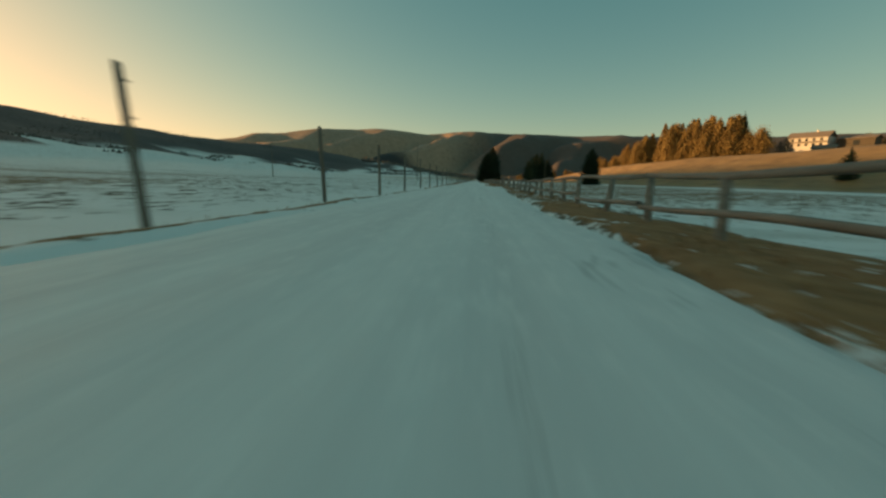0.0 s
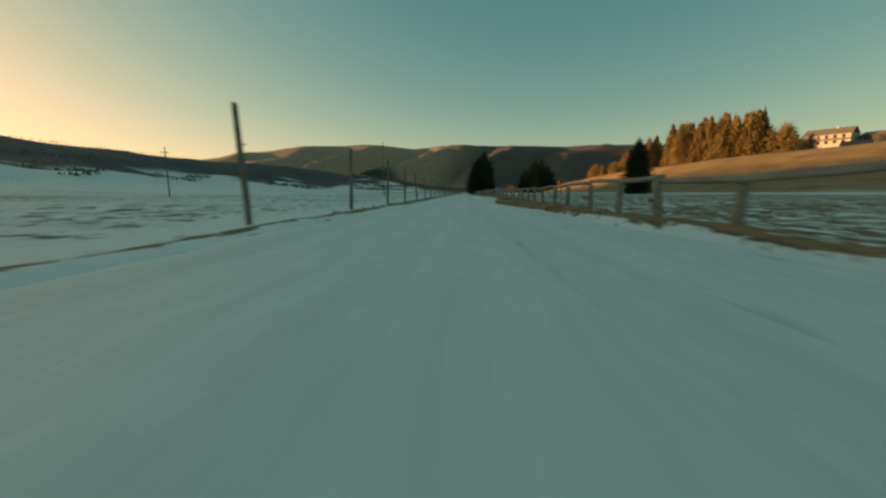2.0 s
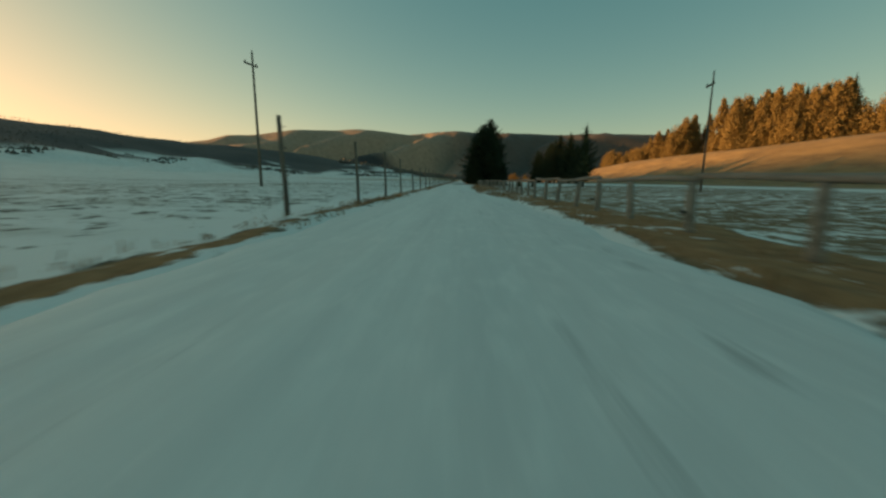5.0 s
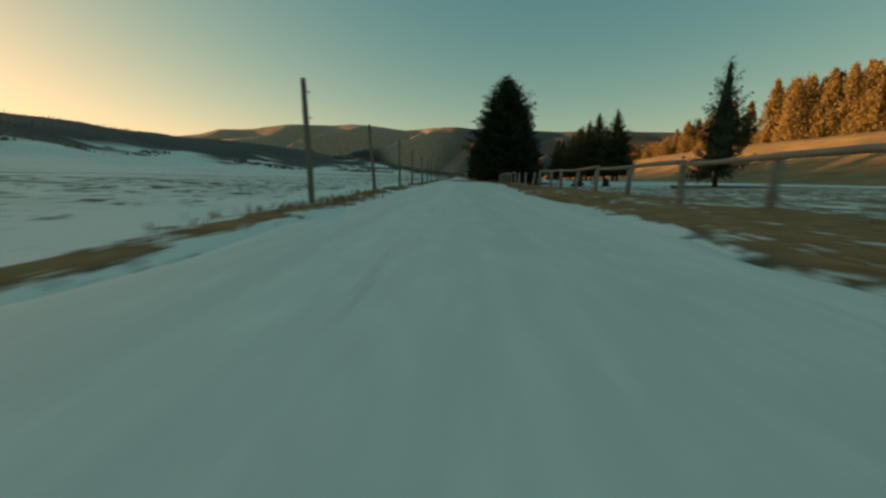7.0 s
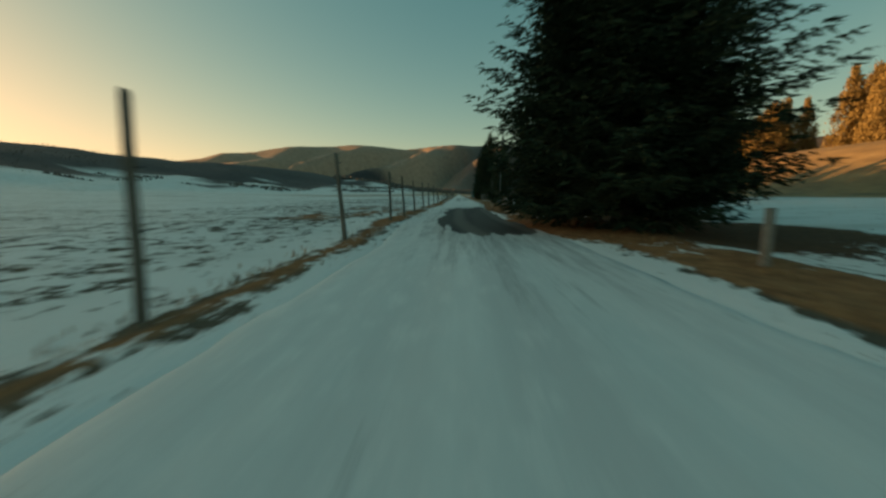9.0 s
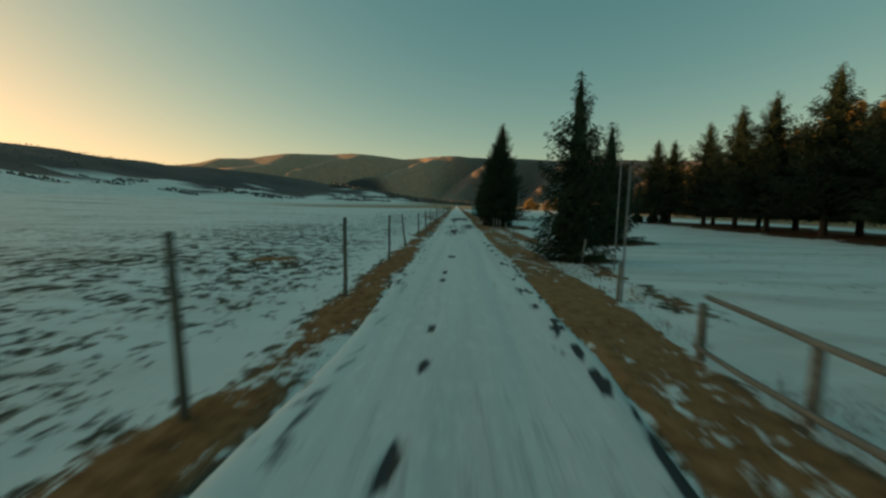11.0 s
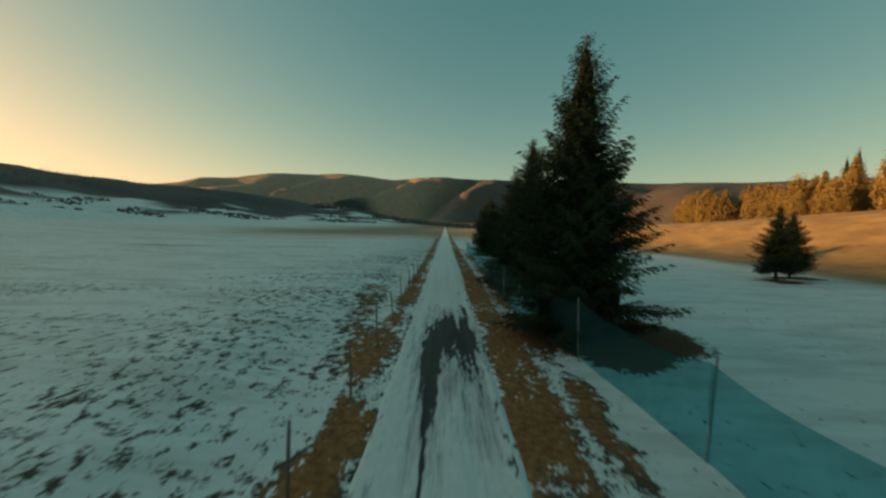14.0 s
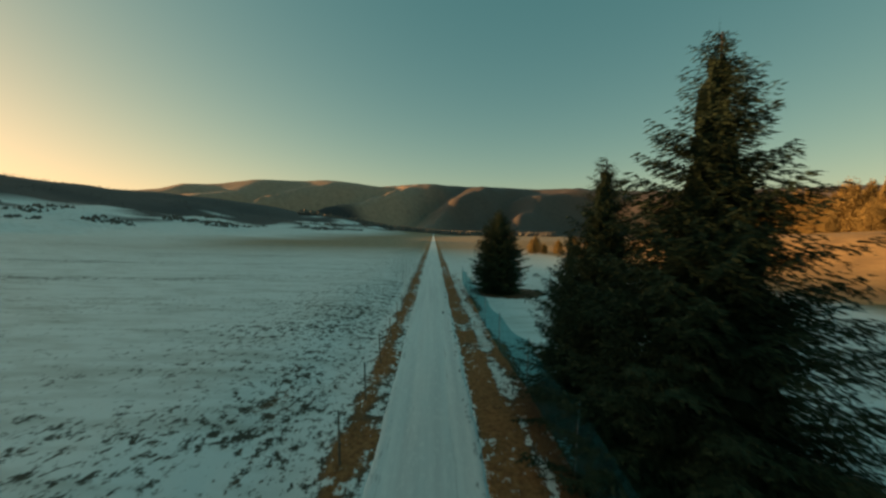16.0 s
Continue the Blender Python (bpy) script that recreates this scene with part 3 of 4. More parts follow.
def road():
    xs = np.linspace(-2.2, 2.64, 82)
    far, s = [262.0], 0.25
    while far[-1] < 640:
        s *= 1.06
        far.append(far[-1] + s)
    ys = np.concatenate([np.arange(-40, -4, 2.0), np.arange(-4, 262, 0.2), far])

    def worn(x, y):
        b = np.zeros_like(x)
        for wx, wy, a, c, *thin in WORN:
            wear = thin[0] if thin else 1.0
            near = np.abs(y[:, 0] - wy) < 2.2 * c + 0.5
            qx, qy = x[near], y[near]
            warp = fbm(qx / 0.35, qy / 2.0, 151) - 0.5
            fine = fbm(qx / 0.09, qy / 0.3, 155) - 0.5
            d = np.hypot((qx - wx + 0.25 * min(a, 0.4) * warp) / a, (qy - wy + c * 0.9 * (fbm(qx / 0.22, qy / 6.0, 153) - 0.5)) / c) + 0.5 * warp + 0.7 * fine
            if a > 1.1:  # the long bare stretch has square shoulders and a ragged end
                d = (((qx - wx + 0.7 * (fbm(qx / 0.25, qy / 1.5, 159) - 0.5)) / a) ** 4 + ((qy - wy + 1.6 * (fbm(qx / 0.16, qy / 9.0, 153) - 0.5)) / c) ** 4) ** 0.25 + 0.12 * warp
                b[near] = np.maximum(b[near], 1.7 * (1.0 - smooth(0.80, 1.12, d)))
            if a > 0.2:  # a halo of grey slush round the wider patches
                b[near] = np.maximum(b[near], 0.47 * (1.0 - smooth(0.9, 2.1, d)))
            b[near] = np.maximum(b[near], wear * ((0.66 if a <= 0.15 or a > 0.42 else 0.50) + 0.85 * fbm(qx / 0.10, qy / 0.7, 157)) * (1.0 - smooth(0.35, 1.40, d)))
        return b

    def tracks(x, y):
        on = 0.6 + 0.8 * fbm(x * 0 + 2.0, y / 14, 161)
        return 0.20 * on * (np.exp(-(((x - 0.78 - 0.1 * (fbm(x * 0, y / 30, 163) - 0.5)) / 0.10) ** 2)) + 0.6 * np.exp(-(((x + 0.62) / 0.09) ** 2)))

    def height(x, y):
        edge = np.abs(x) + (0.16 + 0.3 * (1 - smooth(108, 124, y))) * (fbm(x * 0 + np.sign(x) * 9, y / 0.9, 101) - 0.5)
        track = np.exp(-(((x - 0.72) / 0.22) ** 2)) + np.exp(-(((x + 0.72) / 0.22) ** 2))
        z = 0.045 - 0.02 * (x / 1.6) ** 2 - 0.014 * track * (0.4 + fbm(x, y / 6, 111)) + 0.02 * (fbm(x / 0.35, y / 3.0, 121) - 0.5)
        z = z + 0.022 * smooth(108, 124, y) * np.exp(-(((edge - 1.45) / 0.16) ** 2)) * (0.3 + fbm(x, y / 1.5, 131))
        z = z * (0.4 + 0.6 * smooth(108, 124, y))
        return z - 0.022 * worn(x, y) - (0.06 + 0.06 * smooth(108, 124, y)) * smooth(half_width(x, y) + 0.05 - 0.15 * (1 - smooth(108, 124, y)), half_width(x, y) + 0.21, edge)

    me, gx, gy, z = sheet("road", xs, ys, height, ROAD)
    crumbs = 0.9 * smooth(0.56, 0.68, fbm(gx / 0.13, gy / 0.4, 181)) * smooth(0.95, 1.4, np.abs(gx)) * (0.3 + 0.7 * smooth(118, 140, gy) * (1 - 0.5 * smooth(180, 192, gy))) * np.where(gx > 0, 1.0, 0.6) * (gy < 262)
    paint(me, "bare", np.maximum(np.maximum(0.9 * worn(gx, gy), tracks(gx, gy)), crumbs))
    ragged = 0.10 * (fbm(gx / 0.3, gy / 2.5, 171) - 0.5)
    paint(me, "pale", np.maximum(np.exp(-(((gx - 0.12 + ragged) / 0.22) ** 4)), 0.8 * np.exp(-(((gx - 1.38 + ragged) / 0.16) ** 4))) * (1 - smooth(138.0, 140.0, gy)) * smooth(110, 122, gy))
    co = np.stack([gx + wander(gy), gy, z], -1)
    me.vertices.foreach_set("co", co.ravel())
    me.update()
    tagged(new("road", me), "narrow lane of packed snow worn to dark asphalt in places", "road", kind="structure")


road()


# ---- trees ----
def spruce_crown(h, r, seed, droop=0.35, gap=0.0, skirt=0.05, dense=1.0, whorl=0.3, tuft=0.085, point=1.45, waist=0.2, core=0.5):
    """A spruce crown: whorls of drooping boughs, each a spray of side branchlets set with thin needle sprigs, round a dark inner thicket."""
    rng = np.random.default_rng(seed)
    starts, ways, sizes = [], [], []

    def reach_at(k):
        return r * min((1 - k) ** 0.66, 0.03 + point * (1 - k)) * (1 - waist * math.exp(-k * 8))

    z = skirt * h
    while z < h * 0.985:
        k = z / h
        reach = reach_at(k)
        inner = core * 0.55 if k < 0.85 else 0.04
        for b in range(max(4, int((5 + 6 * (1 - k)) * dense))):
            a = rng.uniform(0, 2 * math.pi)
            lobes = 1 + 0.16 * math.sin(3 * a + seed) * math.sin(9 * k + seed)
            length = max(0.10, reach * lobes * rng.uniform(0.68, 1.12) * (rng.uniform(0.35, 0.8) if rng.random() < gap else 1))
            zb = z + rng.uniform(-0.4, 0.4) * whorl
            tilt = 0.6 * k - droop * (1 - k) + rng.normal() * 0.07
            ca, sa = math.cos(a), math.sin(a)
            for side in (-1, 1):
                f = np.arange(min(inner, 0.8), 1.0, 1.35 * tuft / max(length, 0.2))
                f = np.clip(f + rng.uniform(-0.04, 0.04, len(f)), 0.05, 1)
                side_len = (0.05 + 0.05 * (1 - k) + 0.40 * min(length, 1.6) * (1 - f) ** 0.8) * rng.uniform(0.7, 1.25, len(f))
                ta = a + side * rng.uniform(0.45, 0.95, len(f))
                sag = rng.uniform(0.2, 0.6, len(f))
                for q in range(len(f)):
                    g = np.arange(0.0, side_len[q] + 0.03, tuft * 0.62)
                    d = f[q] * length
                    base = np.stack([ca * d + np.cos(ta[q]) * g, sa * d + np.sin(ta[q]) * g, zb + tilt * d + 0.17 * d * f[q] - sag[q] * g * (0.4 + g / (side_len[q] + 0.05))], 1)
                    turn = ta[q] + rng.uniform(-1.0, 1.0, len(g))
                    starts.append(base)
                    ways.append(np.stack([np.cos(turn), np.sin(turn), rng.uniform(-0.85, 0.15, len(g))], 1))
                    sizes.append(tuft * (0.6 + 0.4 * min(1, 3 * (1 - k))) * rng.uniform(1.2, 2.1, len(g)))
        z += whorl * (0.55 + 0.45 * (1 - k))
    p, w, sz = np.concatenate(starts), np.concatenate(ways), np.concatenate(sizes)[:, None]
    p[:, 2] = np.maximum(p[:, 2], 0.03)
    w = w / np.linalg.norm(w, axis=1)[:, None] * sz
    across = np.cross(w, rng.normal(size=w.shape))
    across = across / np.linalg.norm(across, axis=1)[:, None] * sz * 0.18
    v = np.stack([p - across, p + across, p + w], 1).reshape(-1, 3)
    faces = np.arange(len(v)).reshape(-1, 3).tolist()
    # the inner thicket: a ragged, lumpy cone hidden among the boughs
    sides, rings, b = 15, 30, len(v)
    heart = []
    for m in range(rings):
        k = skirt * 1.25 + (0.93 - skirt * 1.25) * m / (rings - 1)
        for q in range(sides):
            a = 6.2832 * q / sides + rng.uniform(-0.2, 0.2)
            rr = core * reach_at(k) * rng.uniform(0.30, 1.2) * (0.4 if m == 0 else 1)
            heart.append((rr * math.cos(a), rr * math.sin(a), h * k - droop * rr * (1 - k) + rng.uniform(-0.1, 0.1)))
    for m in range(rings - 1):
        faces += [(b + m * sides + q, b + m * sides + (q + 1) % sides, b + (m + 1) * sides + (q + 1) % sides, b + (m + 1) * sides + q) for q in range(sides)]
    v = np.concatenate([v, np.array(heart), np.array([(0.012, 0, h * 0.93), (-0.012, 0.01, h * 0.93), (0, 0, h * 1.01)])])
    faces.append((len(v) - 3, len(v) - 2, len(v) - 1))
    return v, faces


def spruce(h, r, seed, label, group="", **how):
    t = thing("spruce_tree", 0, 0, -50, label, "tree", group)
    rng = np.random.default_rng(seed + 5)
    pts = [(0.03 * h * 0.1 * rng.normal(), 0.03 * h * 0.1 * rng.normal(), h * f) for f in (-0.03, 0.0, 0.05, 0.3, 0.6, 0.85, 0.98)]
    pts[0], pts[1] = (0, 0, -0.3), (0, 0, 0.0)
    tv, tf = tube(pts, [h * f for f in (0.024, 0.020, 0.016, 0.012, 0.008, 0.004, 0.0015)], 9, seed, 0.05)
    part("trunk", mesh_of("trunk", tv, tf, BARK, True), t)
    cv, cf = spruce_crown(h, r, seed, **how)
    part("crown", mesh_of("crown", cv, cf, NEEDLES), t)
    return t


def place(t, x, y, turn=0.0, scale=1.0, wide=None, drop=0.05):
    c = copy_thing(t, pose(x, y, land_at(x, y) - drop, 0, 0, turn))
    c.scale = (wide or scale, wide or scale, scale)
    return c


def remove(t):
    for o in (*t.children_recursive, t):
        bpy.data.objects.remove(o)


DENSE = "tall dark green spruce with dense drooping boughs beside lane"
kinds = [spruce(9.0, 3.0, 11, DENSE, "lane spruces", dense=2.5, droop=0.25, skirt=0.03, whorl=0.36, tuft=0.082, point=1.36, waist=0.5, core=0.5),
         spruce(12.0, 3.3, 23, "tall dark spruce with ragged spreading boughs beside lane", "lane spruces", gap=0.3, dense=2.2, droop=0.14, skirt=0.03, whorl=0.46, tuft=0.076, point=1.12, waist=0.08, core=0.42),
         spruce(7.0, 2.2, 37, "small dark spruce with open ragged boughs", "lane spruces", gap=0.35, dense=1.35, droop=0.02, skirt=0.03, whorl=0.42, tuft=0.075, point=1.1, waist=0.2, core=0.36),
         spruce(10.0, 2.8, 51, "dark spruce in a row on the snowy field", "spruce row", gap=0.3, dense=1.7, droop=0.2, skirt=0.14, whorl=0.40, tuft=0.092, point=1.2, core=0.42),
         spruce(11.0, 3.3, 71, DENSE, "lane spruces", dense=2.4, droop=0.1, skirt=0.05, whorl=0.36, tuft=0.09, point=1.6, waist=0.35, core=0.55),
         spruce(8.0, 2.7, 91, "dark spruce with sparse spreading boughs", "lone spruces", gap=0.2, dense=0.85, droop=-0.06, skirt=0.1, whorl=0.50, tuft=0.085, point=1.1, waist=0.3, core=0.34)]
BASE_H = (9.0, 12.0, 7.0, 10.0, 11.0, 8.0)
BASE_R = (3.0, 3.3, 2.2, 2.8, 3.3, 2.7)
for k, (x, y, h, r) in enumerate(LANE_SPRUCES):
    i = LANE_KINDS[k]
    place(kinds[i], x, y, 47 * k, h / BASE_H[i], r / BASE_R[i])
for k, (x, y, h, r) in enumerate(ROW_SPRUCES):
    place(kinds[3], x, y, 71 * k, h / BASE_H[3], r / BASE_R[3])
for k, (x, y, h, r) in enumerate(LONE_SPRUCES):
    i = 3 if y > 200 else 5 if y > 100 else 0 if y > 70 else 2
    tagged(place(kinds[i], x, y, 33 * k, h / BASE_H[i], r / BASE_R[i]), "dark green spruce standing alone on the snowy pasture", "tree", "lone spruces")
for t in kinds:
    remove(t)
sapling = spruce(0.85, 0.42, 83, "tiny dark spruce sapling in the snowy pasture", "saplings", dense=1.1, droop=0.1, skirt=0.05, whorl=0.10, tuft=0.04)
for x, y, size in ((8.45, 120.2, 1.1), (10.1, 119.2, 0.75)):
    tagged(place(sapling, x, y, 40 * x, size, None, 0.25), "tiny dark spruce sapling in the snowy pasture", "sapling", "saplings")
remove(sapling)


def leafy_crown(h, r, seed, low=0.05, count=10000, leaf=0.27, cone=0.5):
    """An uneven crown of many small leaf clumps: cone 0 is a broad round head, 1 a pointed one."""
    rng = np.random.default_rng(seed)
    lumps = []
    for k in range(230):
        f = low + (1 - low) * rng.random() ** (0.9 + 0.5 * cone)
        round_, taper = math.sin(math.pi * min(1, 0.16 + 0.84 * f)) ** 0.6, (1 - f) ** 0.85
        rr = r * (round_ * (1 - cone) + taper * cone) * rng.uniform(0.25, 0.92)
        a = rng.uniform(0, 6.28)
        lumps.append((rr * math.cos(a), rr * math.sin(a), f * h * 0.94, r * rng.uniform(0.06, 0.16) * (1 - 0.6 * f * cone)))
    lumps = np.array(lumps)
    pick = lumps[rng.integers(0, len(lumps), count)]
    d = rng.normal(size=(count, 3))
    d /= np.linalg.norm(d, axis=1)[:, None]
    c = pick[:, :3] + d * pick[:, 3:] * rng.uniform(0.2, 2.4, (count, 1)) * (1, 1, 2.2)
    u, w = rng.normal(size=(count, 3)), rng.normal(size=(count, 3))
    u, w = u / np.linalg.norm(u, axis=1)[:, None] * leaf, w / np.linalg.norm(w, axis=1)[:, None] * leaf * 0.7
    v = np.stack([c - u, c - w, c + u + w], 1).reshape(-1, 3)
    return v, np.arange(len(v)).reshape(-1, 3)


def leafy(name, h, r, seed, mat, label, group, **how):
    t = thing(name, 0, 0, -80, label, "tree", group)
    tv, tf = tube([(0, 0, -0.5), (0, 0, 0.1 * h), (0.1, 0, 0.5 * h), (0, 0.1, 0.9 * h)], [0.03 * h, 0.022 * h, 0.014 * h, 0.004 * h], 8, seed, 0.04)
    part("trunk", mesh_of("trunk", tv, tf, BARK, True), t)
    for k in range(5):
        a = k * 2.4 + seed
        z0 = h * (0.25 + 0.1 * k)
        lv, lf = tube([(0, 0, z0), (0.4 * r * math.cos(a), 0.4 * r * math.sin(a), z0 + 0.08 * h), (0.75 * r * math.cos(a), 0.75 * r * math.sin(a), z0 + 0.14 * h)], [0.010 * h, 0.007 * h, 0.003 * h], 5, seed + k)
        part("limb", mesh_of("limb", lv, lf, BARK, True), t)
    cv, cf = leafy_crown(h, r, seed, **how)
    part("crown", mesh_of("crown", cv, cf, mat), t)
    return t


grove = [leafy("larch_tree", 16, 4.6, 3, RUST, "rust-coloured larch in low sun on the dry slope", "sunlit grove", cone=0.4),
         leafy("larch_tree", 18, 4.2, 9, RUST, "tall rust-brown larch in low sun on the slope's brow", "sunlit grove", cone=0.7),
         leafy("larch_tree", 12, 5.4, 15, RUST, "broad rust-coloured tree in low sun on the slope", "sunlit grove", cone=0.15),
         leafy("bare_tree", 12, 4.6, 21, GREY_TWIGS, "leafless grey tree behind the slope", "bare trees", count=4200, leaf=0.20, cone=0.2)]
rng = np.random.default_rng(77)
# kind, x, y, scale: clumps of trees along the brow of the slope
GROVE = [(1, 97, 260, 0.92), (0, 93.5, 261, 0.95), (2, 100, 266, 1.0), (2, 88, 268, 0.7), (2, 83, 272, 0.5), (1, 94, 270, 0.8), (2, 79, 276, 0.36),
         (0, 98.5, 248, 1.15), (1, 102, 247.5, 1.12), (0, 104, 252, 1.2), (1, 109, 249, 1.12), (2, 95.5, 249, 1.2), (0, 101, 254, 1.15)]
for k in range(15):
    s = k / 14
    GROVE.append(((0, 1, 0, 2)[k % 4], 96 + 23 * s + rng.normal() * 0.8, 214 - 19 * s + rng.normal() * 1.5, rng.uniform(1.05, 1.25)))
    GROVE.append(((1, 0, 1)[k % 3], 100 + 24 * s + rng.normal() * 1.5, 221 - 19 * s + rng.normal() * 2, rng.uniform(1.15, 1.32)))
GROVE += [(2, 121, 194, 1.05), (2, 124, 190, 1.1), (2, 118, 196, 0.9)]
for k in range(24):
    s = k / 23
    GROVE.append(((2, 0, 2, 1)[k % 4], 101 + 5 * math.sin(7 * s) + rng.normal() * 1.5, 275 + 78 * s + rng.normal(), rng.uniform(0.62, 0.8) * (1.35 if k % 2 == 0 else 1.0)))
    GROVE.append(((0, 1, 2)[k % 3], 112 + 5 * math.sin(5 * s) + rng.normal() * 2, 272 + 85 * s + rng.normal(), rng.uniform(0.66, 0.82)))
for k in range(14):
    GROVE.append((2, 34 + 3.4 * k + rng.normal() * 2, 330 + 14 * rng.random(), rng.uniform(0.28, 0.52)))
for k, (i, x, y, size) in enumerate(GROVE):
    place(grove[i], x, y, 83 * k, size, None, 0.2)
pines = spruce(20.0, 4.2, 63, "tall dark conifer rising above the sunlit grove", "grove conifers", gap=0.3, dense=0.8, droop=0.2, skirt=0.2, whorl=0.8, tuft=0.30, core=0.45)
for k, (x, y, size) in enumerate([(120.3, 197.1, 1.12), (118.2, 211.6, 1.14), (115.5, 204, 1.0), (123, 200, 1.05), (106, 219, 0.92), (111, 214, 1.0), (103, 252, 0.82), (98, 264, 0.6), (112, 290, 0.9), (108, 283, 0.95)]):
    place(pines, x, y, 61 * k, size, None, 0.2)
remove(pines)
for k, (x, y) in enumerate([(138, 198), (144, 203), (150, 210), (190, 232), (196, 240), (202, 236)]):
    place(grove[3], x, y, 50 * k, rng.uniform(0.6, 0.85))
for k, (x, y, size) in enumerate([(199, 226, 0.9), (206, 222, 0.9)]):
    place(grove[2], x, y, 50 * k, size)
for t in grove:
    remove(t)


# ---- far woods on the ridge and along the foot of the hills ----
def far_woods(name, spots, label, low, high):
    rng = np.random.default_rng(5)
    verts, faces = [], []
    spots = np.array(spots)
    for (x, y), z in zip(spots, land(spots[:, 0], spots[:, 1])):
        h = rng.uniform(low, high)
        w = h * rng.uniform(0.5, 0.9)
        b = len(verts)
        tw = rng.uniform(0, 6.28)
        for zz, rr in ((0.0, 0.55), (0.22, 1.0), (0.55, 0.62)):
            for s in range(5):
                a = tw + s * 1.2566
                q = rr * w * rng.uniform(0.75, 1.25)
                verts.append((x + q * math.cos(a), y + q * math.sin(a), z + zz * h - 0.5))
        verts.append((x, y, z + h))
        for lv in (0, 5):
            faces += [(b + lv + s, b + lv + (s + 1) % 5, b + lv + 5 + (s + 1) % 5, b + lv + 5 + s) for s in range(5)]
        faces += [(b + 10 + s, b + 10 + (s + 1) % 5, b + 15) for s in range(5)]
    tagged(new(name, mesh_of(name, verts, faces, FAR_WOOD)), label, "forest", kind="stuff")


def wood_spots():
    rng = np.random.default_rng(8)
    n = 60000
    x, y = rng.uniform(-1000, -120, n), rng.uniform(150, 1850, n)
    rh, patch, lobes = ridge_height(x, y), fbm(x / 70, y / 70, 81), fbm(x / 42, y / 90, 83, 3)
    keep = smooth(20, 25, rh + (26 * (patch - 0.5) + 95 * (lobes - 0.5)) * smooth(3, 14, rh)) > 0.5 + 0.4 * rng.random(n)
    keep &= rng.random(n) < 0.22
    copse = (rh > 6) & (rh + 26 * (patch - 0.5) + 70 * (lobes - 0.5) < 24) & (fbm(x / 34, y / 60, 87, 3) > 0.56) & (rng.random(n) < 0.9)
    return list(zip(x[keep], y[keep])), list(zip(x[copse], y[copse]))


def treeline_spots():
    rng = np.random.default_rng(9)
    n = 2600
    a, r = np.radians(rng.uniform(-17, 16, n)), rng.uniform(1330, 1620, n)
    x, y = r * np.sin(a), 91 + r * np.cos(a)
    keep = fbm(x / 60, y / 140, 89, 3) > 0.40
    return list(zip(x[keep], y[keep]))


upper_wood, copses = wood_spots()
far_woods("valley_treeline", treeline_spots(), "dark leafless woods along the foot of the far hills", 9.0, 17.0)
far_woods("ridge_forest", upper_wood, "dark leafless forest covering the ridge", 1.0, 1.9)
far_woods("foothill_scrub", copses, "dark scrub scattered over the ridge's snowy foot", 1.6, 3.4)



# ---- fences ----
LEFT_POSTS = ([-5.0, -0.4, 4.1, 8.5, 13.1, 17.7, 22.1, 26.6, 31.3, 36.0, 40.5, 44.7, 49.05, 53.9, 58.0] + [62.4, 66.8, 71.2, 75.5, 79.5, 83.4, 87.8, 91.9] + [96.3, 100.7, 105.0, 109.4, 114.0, 118.9, 123.6, 128.4, 131.0, 134.85, 139.15]
              + [144.1, 148.7, 153.8, 158.2, 162.7, 167.2, 171.4, 175.2, 179.6] + [184.3 + 4.3 * k for k in range(28)])


def left_fence():
    t = thing("pasture_fence", -2.4, 0, 0, "weathered round wooden fence posts along the snowy pasture edge", "fence")
    posts = []
    for s in range(5):
        v, f = tube([(0, 0, -0.4), (0, 0, 0.0), (0.006, 0, 0.5), (-0.004, 0.006, 1.0), (0, 0, 1.53), (0, 0, 1.56)], [0.042, 0.042, 0.039, 0.037, 0.035, 0.027], 9, s, 0.06)
        posts.append(mesh_of("post", v, f, POST_WOOD, True))
    v, f = tube([(0, 0, 0), (0.03, 0, 0), (0.05, 0, 0.008)], [0.006, 0.006, 0.013], 6, 1)
    knob = mesh_of("insulator", v, f, PORCELAIN, True)
    rng = np.random.default_rng(3)
    for k, y in enumerate(LEFT_POSTS):
        lean = pose(rng.normal() * 0.03 + float(np.interp(y, (158, 166, 175, 190), (0, 0.28, 0.28, -0.1))), y, land_at(-2.4, y) + rng.normal() * 0.03, rng.normal() * 1.6, {4.1: -2.9, 49.05: -3.5, 17.7: 0.5, 31.3: -3.5, 87.8: -3.0, 58.0: 0.0, 100.7: -4.0, 158.2: -6.0}.get(y, -0.8 + rng.normal() * 1.6), 0)
        tall = {87.8: 0.78, 91.9: 0.90}.get(y, rng.uniform(0.93, 1.02))
        p = part("post", posts[k % 5], t, "", lean @ Matrix.Diagonal((*((0.78, 0.78) if y > 180 else (1, 1)), tall, 1)))
        for z in (0.62, 1.05, 1.38):
            if rng.random() < 0.75:
                part("insulator", knob, p, "small black insulator", pose(0.03, 0, z, 0, 0, 0))


